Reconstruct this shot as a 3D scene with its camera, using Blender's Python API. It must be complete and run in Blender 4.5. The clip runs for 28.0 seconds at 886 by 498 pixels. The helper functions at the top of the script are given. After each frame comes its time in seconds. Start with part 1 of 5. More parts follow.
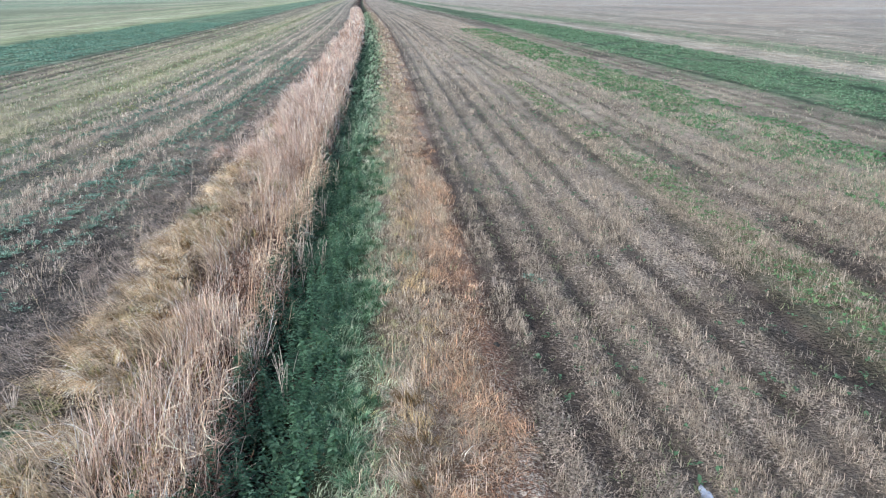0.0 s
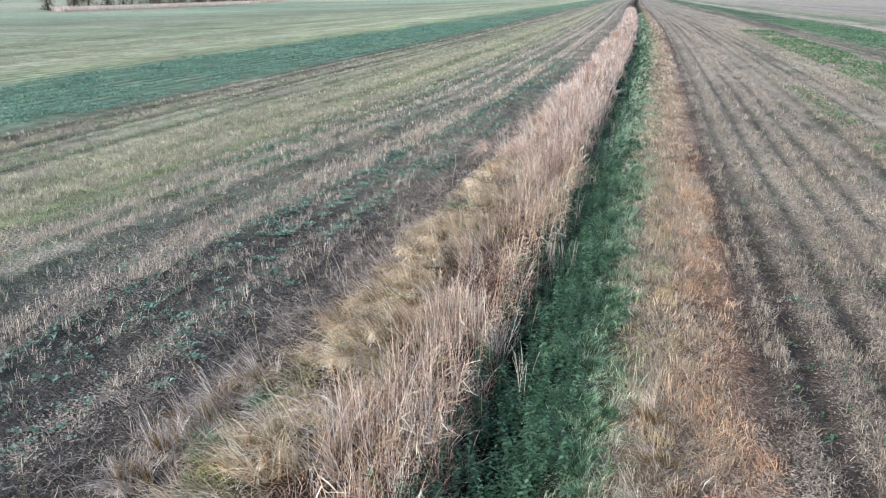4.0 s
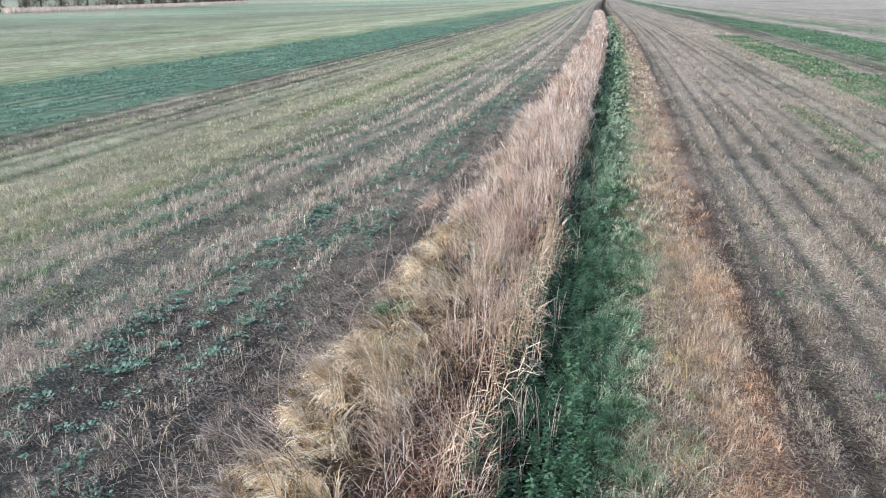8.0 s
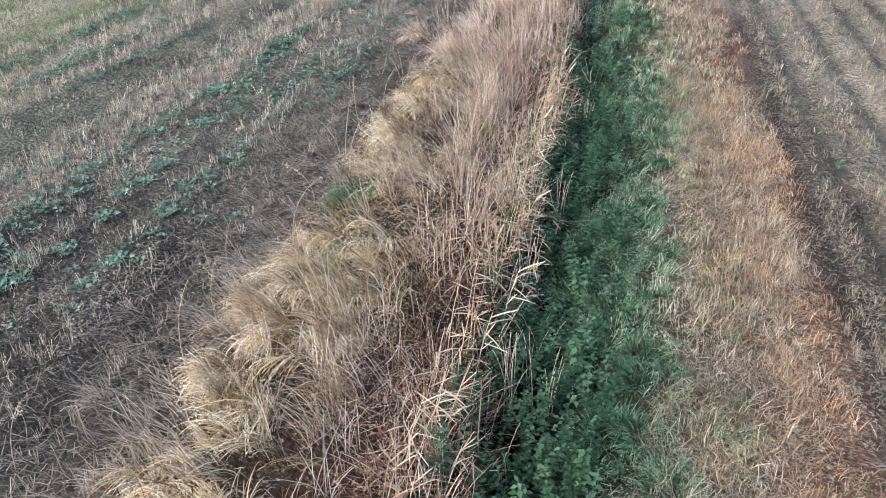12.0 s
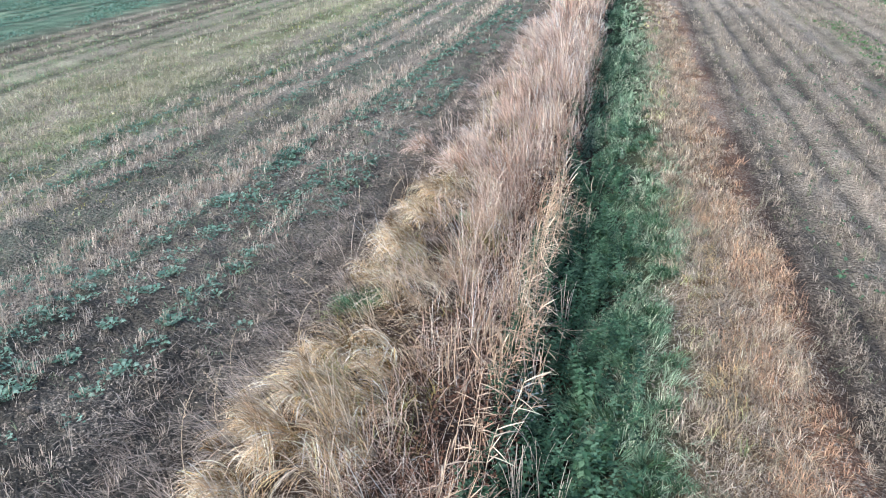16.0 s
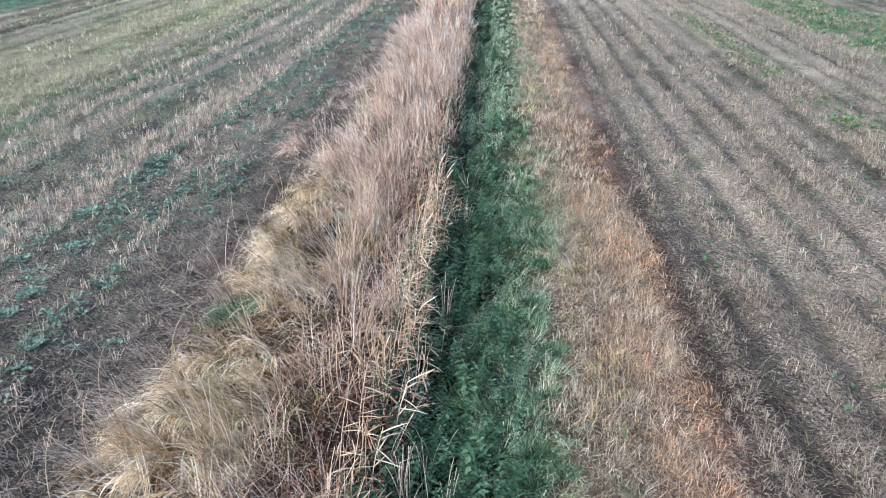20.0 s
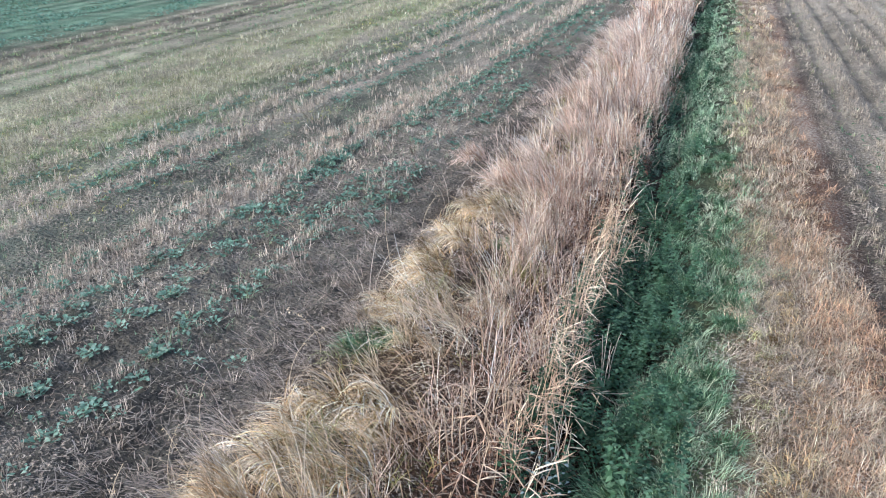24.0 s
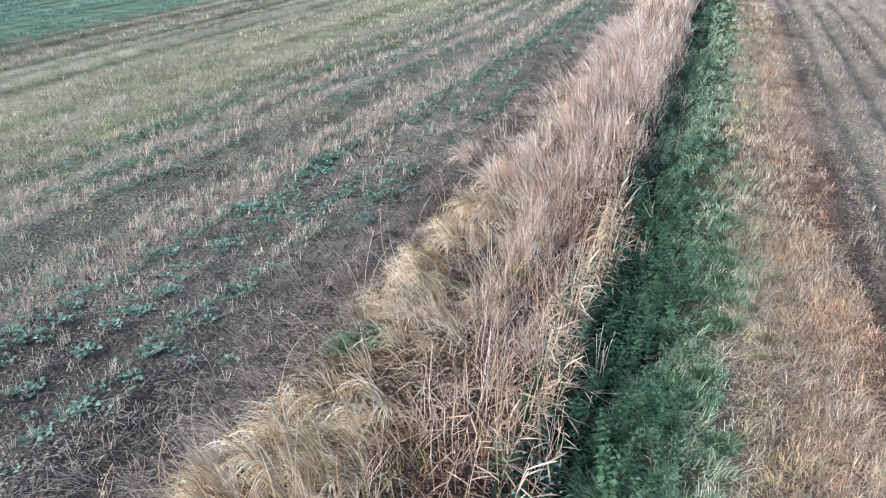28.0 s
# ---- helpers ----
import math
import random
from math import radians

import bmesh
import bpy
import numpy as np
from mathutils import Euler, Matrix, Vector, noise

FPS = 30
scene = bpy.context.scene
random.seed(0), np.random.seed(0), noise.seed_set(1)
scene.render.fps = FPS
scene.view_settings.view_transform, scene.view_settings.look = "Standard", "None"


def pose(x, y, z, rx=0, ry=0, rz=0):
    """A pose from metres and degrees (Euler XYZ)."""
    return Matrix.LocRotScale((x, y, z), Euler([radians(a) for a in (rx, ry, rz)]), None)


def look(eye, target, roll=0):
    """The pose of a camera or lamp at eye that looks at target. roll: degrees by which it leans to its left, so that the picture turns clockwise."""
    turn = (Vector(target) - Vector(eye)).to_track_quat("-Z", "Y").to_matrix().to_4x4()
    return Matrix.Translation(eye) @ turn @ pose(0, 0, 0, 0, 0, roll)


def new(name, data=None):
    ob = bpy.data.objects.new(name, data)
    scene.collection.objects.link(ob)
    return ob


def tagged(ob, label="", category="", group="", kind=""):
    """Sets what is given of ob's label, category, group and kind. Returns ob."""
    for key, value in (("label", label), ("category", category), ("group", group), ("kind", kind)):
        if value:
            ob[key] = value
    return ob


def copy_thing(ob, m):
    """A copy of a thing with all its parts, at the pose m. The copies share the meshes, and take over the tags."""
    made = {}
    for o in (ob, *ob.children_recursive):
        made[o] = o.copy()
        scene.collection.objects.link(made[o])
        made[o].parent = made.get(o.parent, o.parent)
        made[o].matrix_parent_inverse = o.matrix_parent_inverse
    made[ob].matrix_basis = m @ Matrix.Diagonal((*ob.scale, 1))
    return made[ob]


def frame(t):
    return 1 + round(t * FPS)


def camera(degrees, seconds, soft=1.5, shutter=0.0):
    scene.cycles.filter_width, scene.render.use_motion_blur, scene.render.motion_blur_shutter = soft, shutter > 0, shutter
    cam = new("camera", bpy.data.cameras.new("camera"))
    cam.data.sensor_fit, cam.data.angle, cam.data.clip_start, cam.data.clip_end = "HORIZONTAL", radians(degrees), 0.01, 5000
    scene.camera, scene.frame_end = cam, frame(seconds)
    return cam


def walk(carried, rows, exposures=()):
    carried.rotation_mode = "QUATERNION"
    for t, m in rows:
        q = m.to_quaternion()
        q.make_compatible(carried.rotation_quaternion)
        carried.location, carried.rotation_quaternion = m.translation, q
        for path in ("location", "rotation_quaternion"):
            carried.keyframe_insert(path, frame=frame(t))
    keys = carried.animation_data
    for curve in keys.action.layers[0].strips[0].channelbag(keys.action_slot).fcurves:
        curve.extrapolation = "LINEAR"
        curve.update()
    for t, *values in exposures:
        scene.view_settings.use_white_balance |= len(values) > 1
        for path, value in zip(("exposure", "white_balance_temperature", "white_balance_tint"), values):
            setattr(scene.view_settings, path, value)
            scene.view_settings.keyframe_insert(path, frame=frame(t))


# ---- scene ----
cam = camera(55.2, 28.0, soft=1.15)
PATH = [
    (0, (1.023, -8.177, 3.775), (1.687, 1.376, 0.892), 0.13),
    (0.5, (1.016, -8.153, 3.783), (1.200, 1.420, 0.899), 0.09),
    (1, (1.026, -8.169, 3.769), (0.624, 1.397, 0.884), 0.07),
    (1.5, (1.032, -8.173, 3.760), (0.206, 1.365, 0.874), 0.01),
    (2, (1.038, -8.155, 3.760), (-0.109, 1.350, 0.872), -0.04),
    (2.5, (1.047, -8.134, 3.754), (-0.442, 1.324, 0.869), -0.07),
    (3, (1.060, -8.128, 3.760), (-0.827, 1.259, 0.874), -0.12),
    (3.5, (1.081, -8.119, 3.760), (-1.276, 1.163, 0.880), -0.20),
    (5.5, (0.821, -6.970, 3.814), (-1.080, 2.419, 0.946), -0.19),
    (6, (0.751, -6.234, 3.875), (-1.162, 3.152, 1.006), -0.17),
    (6.5, (0.690, -5.487, 3.935), (-1.228, 3.897, 1.061), -0.16),
    (7, (0.638, -4.753, 3.979), (-1.284, 4.630, 1.104), -0.06),
    (7.5, (0.570, -4.044, 3.985), (-1.357, 5.341, 1.118), 0.00),
    (8, (0.505, -3.394, 3.959), (-1.429, 5.990, 1.095), -0.02),
    (8.5, (0.435, -2.797, 3.940), (-1.501, 6.583, 1.062), -0.01),
    (9, (0.357, -2.164, 3.908), (-1.582, 7.212, 1.022), -0.07),
    (9.5, (0.306, -1.599, 3.887), (-1.635, 7.776, 1.001), -0.12),
    (10, (0.283, -1.092, 3.872), (-1.657, 8.288, 1.000), -0.14),
    (10.5, (0.314, -0.906, 3.843), (-1.609, 8.333, 0.535), -0.18),
    (11, (0.312, -0.881, 3.836), (-1.514, 7.853, -0.679), -0.15),
    (11.5, (0.304, -0.898, 3.852), (-1.467, 7.598, -1.117), -0.15),
    (13.5, (0.242, -0.910, 3.924), (-1.542, 7.683, -0.869), -0.13),
    (14, (0.247, -0.910, 3.928), (-1.550, 7.751, -0.736), -0.10),
    (14.5, (0.245, -0.914, 3.941), (-1.569, 7.812, -0.594), -0.10),
    (15, (0.237, -0.914, 3.948), (-1.603, 7.912, -0.379), -0.11),
    (15.5, (0.243, -0.924, 3.945), (-1.627, 8.007, -0.147), -0.09),
    (16, (0.267, -0.929, 3.935), (-1.637, 8.096, 0.073), -0.11),
    (16.5, (0.283, -0.936, 3.931), (-1.631, 8.093, 0.082), -0.10),
    (17, (0.287, -0.937, 3.933), (-1.496, 8.117, 0.080), -0.09),
    (17.5, (0.283, -0.929, 3.947), (-0.997, 8.206, 0.084), 0.01),
    (18, (0.289, -0.913, 3.940), (-0.781, 8.248, 0.077), 0.01),
    (18.5, (0.316, -0.890, 3.941), (-0.498, 8.294, 0.071), 0.03),
    (19, (0.311, -0.874, 3.942), (-0.509, 8.311, 0.072), 0.05),
    (19.5, (0.315, -0.880, 3.924), (-0.346, 8.317, 0.054), 0.04),
    (20, (0.330, -0.854, 3.921), (-0.236, 8.347, 0.046), 0.03),
    (20.5, (0.350, -0.610, 3.941), (-0.104, 8.597, 0.064), 0.04),
    (22.5, (0.500, 0.395, 3.796), (-0.622, 9.545, -0.082), 0.49),
    (23, (0.492, 0.393, 3.803), (-1.388, 9.415, -0.080), 0.42),
    (23.5, (0.479, 0.374, 3.810), (-2.068, 9.227, -0.080), 0.36),
    (24, (0.491, 0.366, 3.809), (-2.324, 9.140, -0.077), 0.35),
    (24.5, (0.494, 0.382, 3.823), (-2.318, 9.157, -0.062), 0.41),
    (25, (0.496, 0.408, 3.828), (-2.315, 9.184, -0.055), 0.40),
    (25.5, (0.487, 0.448, 3.846), (-2.330, 9.222, -0.037), 0.40),
    (26, (0.452, 0.460, 3.860), (-2.362, 9.234, -0.026), 0.41),
    (26.5, (0.459, 0.458, 3.840), (-2.355, 9.230, -0.050), 0.46),
    (27, (0.476, 0.452, 3.821), (-2.333, 9.211, -0.103), 0.44),
    (27.5, (0.520, 0.432, 3.811), (-2.303, 9.187, -0.110), 0.37),
    (28, (0.545, 0.404, 3.826), (-2.278, 9.157, -0.099), 0.38),
]
EXPOSURES = ((0.0, 0.83, 5900.0, 9.0), (6.0, 0.87, 5980.0, 9.0), (10.0, 0.84, 5990.0, 9.0), (11.0, 0.82, 6090.0, 9.0), (14.0, 1.0, 5960.0, 9.0), (20.0, 0.93, 5780.0, 9.0), (28.0, 0.98, 5840.0, 9.0))


def blend_path(rows):
    return [(t, look(eye, target, roll)) for t, eye, target, roll in rows]


walk(cam, blend_path(PATH), EXPOSURES)

# ---- light: low overcast winter sky ----
world = bpy.data.worlds.new("sky")
scene.world = world
world.use_nodes = True
wn, wl = world.node_tree.nodes, world.node_tree.links
sky = wn.new("ShaderNodeTexSky")
sky.sky_type, sky.sun_disc = "NISHITA", False
sky.sun_elevation, sky.sun_rotation = radians(32), radians(-125)
sky.dust_density, sky.air_density, sky.ozone_density = 3.0, 1.0, 1.0
wl.new(sky.outputs["Color"], wn["Background"].inputs["Color"])
wn["Background"].inputs["Strength"].default_value = 0.15
sun = new("sun", bpy.data.lights.new("sun", "SUN"))
sun.data.energy, sun.data.angle, sun.data.color = 1.4, radians(35), (1.0, 0.97, 0.93)
sun.matrix_basis = look((-50, -35, 38), (0, 0, 0))

# ---- numbers and noise ----
rng = np.random.default_rng(7)


def lin(r, g, b):
    return np.array([((c / 255 + 0.055) / 1.055) ** 2.4 if c > 10 else c / 255 / 12.92 for c in (r, g, b)])


def vnoise(x, y, seed=0):
    """Smooth value noise in 0..1 on a unit lattice."""
    xi, yi = np.floor(x).astype(np.int64), np.floor(y).astype(np.int64)
    fx, fy = x - xi, y - yi
    fx, fy = fx * fx * (3 - 2 * fx), fy * fy * (3 - 2 * fy)

    def lattice(a, b):
        n = (a * 374761393 + b * 668265263 + seed * 982451653) & 0x7FFFFFFF
        n = ((n ^ (n >> 13)) * 1274126177) & 0x7FFFFFFF
        return ((n ^ (n >> 16)) & 0xFFFF) / 65535.0

    top = lattice(xi, yi) * (1 - fx) + lattice(xi + 1, yi) * fx
    low = lattice(xi, yi + 1) * (1 - fx) + lattice(xi + 1, yi + 1) * fx
    return top * (1 - fy) + low * fy


def fbm(x, y, seed=0, octaves=3):
    total, amp, norm = 0.0, 1.0, 0.0
    for n in range(octaves):
        total = total + amp * vnoise(x * 2**n, y * 2**n, seed + n)
        norm, amp = norm + amp, amp * 0.55
    return total / norm


def bend(y):
    """The strip and all its rows drift gently to the west with distance."""
    return -np.interp(y, (30, 55, 85, 110, 145, 180, 240, 300, 450, 600, 1500, 4000), (0, 0.15, 0.55, 1.05, 2.0, 3.0, 4.8, 6.5, 10.0, 13.0, 30.0, 80.0))


def bump(x, centre, width):
    return np.exp(-(((x - centre) / width) ** 2))


def ramp(x, *stops):
    """Colour by position, from (position, colour) stops."""
    xs = [s[0] for s in stops]
    cs = np.array([s[1] for s in stops])
    return np.stack([np.interp(x, xs, cs[:, n]) for n in range(3)], -1)


# ---- lie of the land ----
def veer(u, y):
    """How far a drilled row of the west field, u at 10 m, has closed in on the ditch."""
    return 0.075 * np.clip(y - 10, -7, 14) * np.interp(u, (-13, -9, -5.6, -2.8), (0, 1, 1, 0))


def lane(x, y):
    """The drilled rows: 1 where straw stands thick, 0 between, long drawn along the field."""
    u = x - veer(x, y)
    far_west = 0.5 + 0.5 * np.sin(2 * np.pi * x / 0.84 + 3.0 * vnoise(x * 0.35, y * 0.012, 301))
    rows = np.interp(u, (-12.6, -12.2, -11.4, -11.0, -10.3, -9.8, -9.3, -8.9, -8.4, -8.0, -7.6, -7.2, -6.9, -6.1, -5.65, -5.2, -4.95, -4.5, -4.2, -3.9, -3.4, -3.0),
                     (0.2, 0.8, 0.75, 0.2, 0.95, 0.8, 0.15, 0.6, 0.1, 0.85, 0.2, 1.0, 0.15, 0.12, 1.0, 0.9, 0.2, 0.5, 0.15, 0.45, 0.12, 0.25))
    west = np.where(u < -12.4, far_west, rows)
    east = (0.5 - 0.5 * np.cos(2 * np.pi * (x - 2.85) / 0.66 + 0.8 * (vnoise(x * 0.35, y * 0.03, 301) - 0.5))) ** 0.6
    return np.clip(np.where(x < 0, west, 0.7 * east) + np.where(x < 0, 0.35, 0.8) * (vnoise(x * 1.25, y * 0.04, 303) - 0.42), 0, 1)


def weedy(x, y):
    """Where the right-hand field lies nearly bare between wheel tracks, with weeds on dark clay."""
    return np.clip((6.0 - y) / 5.0, 0, 1) * np.clip((x - 4.1) / 1.2, 0, 1) * np.clip((9.5 - x) / 1.0, 0, 1)


FURROWS = ((2.35, 0.09, 0.04), (2.82, 0.12, 0.05), (3.55, 0.13, 0.07), (4.20, 0.1, 0.03), (4.82, 0.12, 0.04), (5.90, 0.2, 0.05), (7.70, 0.22, 0.07), (9.1, 0.15, 0.05), (10.4, 0.15, 0.05),
           (-14.6, 0.25, 0.05), (-15.8, 0.3, 0.06), (-3.25, 0.2, 0.05), (-9.7, 0.2, 0.04), (-11.2, 0.2, 0.04), (-12.6, 0.2, 0.04))


def height(x, y):
    wob = (fbm(x * 0, y * 0.35, 5) - 0.5) * 0.25
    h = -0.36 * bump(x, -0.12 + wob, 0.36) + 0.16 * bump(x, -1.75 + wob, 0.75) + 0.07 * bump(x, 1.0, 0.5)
    for centre, width, depth in FURROWS:
        h = h - depth * bump(x, centre + wob * 0.35, width) * (0.6 + 0.8 * vnoise(y * 0.5, x * 0 + centre, 3))
    field = np.clip((np.abs(x + 0.2) - 2.4) / 0.5, 0, 1)
    near = np.clip(1.6 - np.abs(y - 4) / 30, 0, 1)
    h = h + field * near * (0.07 * (fbm(x * 2.2, y * 1.6, 11) - 0.5) + 0.1 * (fbm(x * 6, y * 6, 17, 2) - 0.5))
    h = h + (1 - field) * 0.05 * (fbm(x * 2, y * 1.3, 23) - 0.5)
    return h


SOIL, SOIL_RIGHT, SOIL_FAR = lin(75, 72, 66), lin(78, 70, 62), lin(122, 112, 98)
STRAW, STRAW_PALE, STRAW_GREY = lin(200, 183, 160), lin(218, 204, 186), lin(180, 169, 160)
GREEN, GREEN_BLUE, GREEN_DARK, GREEN_YELLOW = lin(88, 118, 74), lin(86, 126, 102), lin(44, 72, 46), lin(150, 150, 96)
GOLD, RUST = lin(206, 172, 118), lin(190, 138, 104)


def ground_colour(x, y):
    """Base colour of the soil sheet by strip, and in the fourth channel how much chaff lies on it."""
    wob = (fbm(x * 0.15, y * 0.06, 41) - 0.5) * 0.9
    xx = x + (wob + (fbm(x * 1.2, y * 0.5, 43) - 0.5) * 0.7) * np.clip((np.abs(x) - 3) / 10, 0, 1.6)
    pale = lin(150, 140, 126)
    left = ramp(xx, (-160, lin(138, 142, 122)), (-100, lin(116, 136, 112)), (-92, lin(140, 142, 122)), (-60, lin(138, 142, 118)), (-40, lin(132, 138, 110)), (-33, lin(146, 146, 120)),
                (-28.5, lin(132, 140, 106)), (-26.5, lin(98, 118, 96)), (-18, lin(98, 118, 98)), (-16.7, lin(106, 106, 90)), (-16.1, SOIL_FAR), (-15.5, SOIL_FAR), (-15.2, lin(150, 140, 122)), (-14.9, SOIL_FAR), (-14.2, lin(124, 118, 100)),
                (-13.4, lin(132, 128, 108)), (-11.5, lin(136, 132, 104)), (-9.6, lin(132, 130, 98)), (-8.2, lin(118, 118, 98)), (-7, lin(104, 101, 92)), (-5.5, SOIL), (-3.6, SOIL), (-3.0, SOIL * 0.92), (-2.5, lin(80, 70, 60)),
                # soil under the bank grass darkened, so gaps between stems read as shade
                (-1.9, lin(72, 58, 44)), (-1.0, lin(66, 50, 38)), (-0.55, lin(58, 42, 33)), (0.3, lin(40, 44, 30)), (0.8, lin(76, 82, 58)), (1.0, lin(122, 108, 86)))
    right = ramp(xx, (0.95, lin(122, 108, 86)), (1.5, lin(124, 102, 82)), (2.15, lin(120, 92, 74)), (2.4, SOIL_RIGHT), (2.9, SOIL_RIGHT), (3.2, lin(96, 88, 78)), (4.6, lin(96, 88, 78)), (5.4, lin(84, 77, 68)), (5.9, lin(72, 65, 58)), (6.5, lin(94, 94, 72)), (7.1, lin(106, 108, 80)), (7.7, lin(74, 67, 60)), (8.4, lin(100, 93, 82)),
                 (9.8, lin(106, 102, 88)), (10.8, lin(104, 118, 92)), (12.6, lin(106, 118, 92)), (13.4, lin(116, 108, 94)), (15.4, lin(112, 104, 92)), (16.6, lin(84, 104, 78)), (23.4, lin(86, 108, 80)),
                 (24.2, lin(154, 148, 134)), (27.0, lin(148, 142, 128)), (29.0, lin(118, 128, 106)), (33, lin(124, 132, 110)), (35, lin(146, 142, 128)), (60, lin(144, 140, 130)), (160, lin(148, 144, 136)))
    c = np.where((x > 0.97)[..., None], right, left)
    c = c * np.interp(xx, (-30, -27, -18, -16, -9, -6.5, 10, 14, 22, 24), (1.3, 1.15, 1.15, 1.1, 1.22, 1.0, 1.0, 0.98, 1.0, 1.2))[..., None]
    c = c * (1 + np.clip((np.abs(xx) - 20) / 8, 0, 1) * 0.55 * (fbm(xx * 0.55, y * 0.006, 67) - 0.5))[..., None]
    # field soil turns paler and straw-toned with distance along y
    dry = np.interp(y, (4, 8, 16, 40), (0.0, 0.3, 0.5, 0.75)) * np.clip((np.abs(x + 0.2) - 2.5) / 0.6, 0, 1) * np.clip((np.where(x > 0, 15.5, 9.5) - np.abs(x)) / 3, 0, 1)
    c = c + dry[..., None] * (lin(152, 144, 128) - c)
    out = np.clip((np.abs(xx) - 2.6) / 1.5, 0, 1)
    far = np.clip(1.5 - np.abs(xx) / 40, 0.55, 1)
    row = lane(x, y)
    lanes = 1 + out * far * (np.where(x < 0, np.interp(x, (-10, -7), (0.85, 0.62)), np.interp(y, (5, 11), (0.42, 0.8))) * (row - 0.5) + 0.3 * (vnoise(xx * 3.4, y * 0.06, 63) - 0.5))
    c = c * (1 - (out * far * 0.14 * (1 - row))[..., None] * np.array([1.0, -0.1, 0.35]) * (x < -5)[..., None])
    blot = 0.6 + 0.8 * fbm(xx * 0.9, y * 0.5, 71, 4)
    chaff = np.interp(xx, (-30, -28, -26, -17, -16.5, -14.5, -13.5, -8, -6, -4, -3, -2.4, -1, 0.2, 0.9, 1.3, 2.3, 2.5, 5.5, 6.2, 8.5, 12, 13, 14.5, 15.5, 17, 18, 22, 23, 26, 30, 32),
                      (0.4, 0.4, 0.1, 0.1, 0.25, 0.35, 0.55, 0.5, 0.4, 0.32, 0.3, 0.45, 0.3, 0, 0.3, 0.6, 0.6, 0.45, 0.6, 0.45, 0.65, 0.6, 0.3, 0.3, 0.5, 0.4, 0.1, 0.1, 0.6, 0.3, 0.3, 0.6))
    for centre, width, depth in FURROWS:
        chaff = chaff - 5 * depth * bump(xx, centre, width)
    chaff = chaff + 0.25 * dry - 0.4 * weedy(x, y) + 0.9 * (fbm(xx * 1.5, y * 0.7, 81) - 0.5) + out * 0.6 * (row - 0.5)
    return np.concatenate([c * (lanes * blot)[..., None], np.clip(chaff, 0, 1)[..., None]], -1)


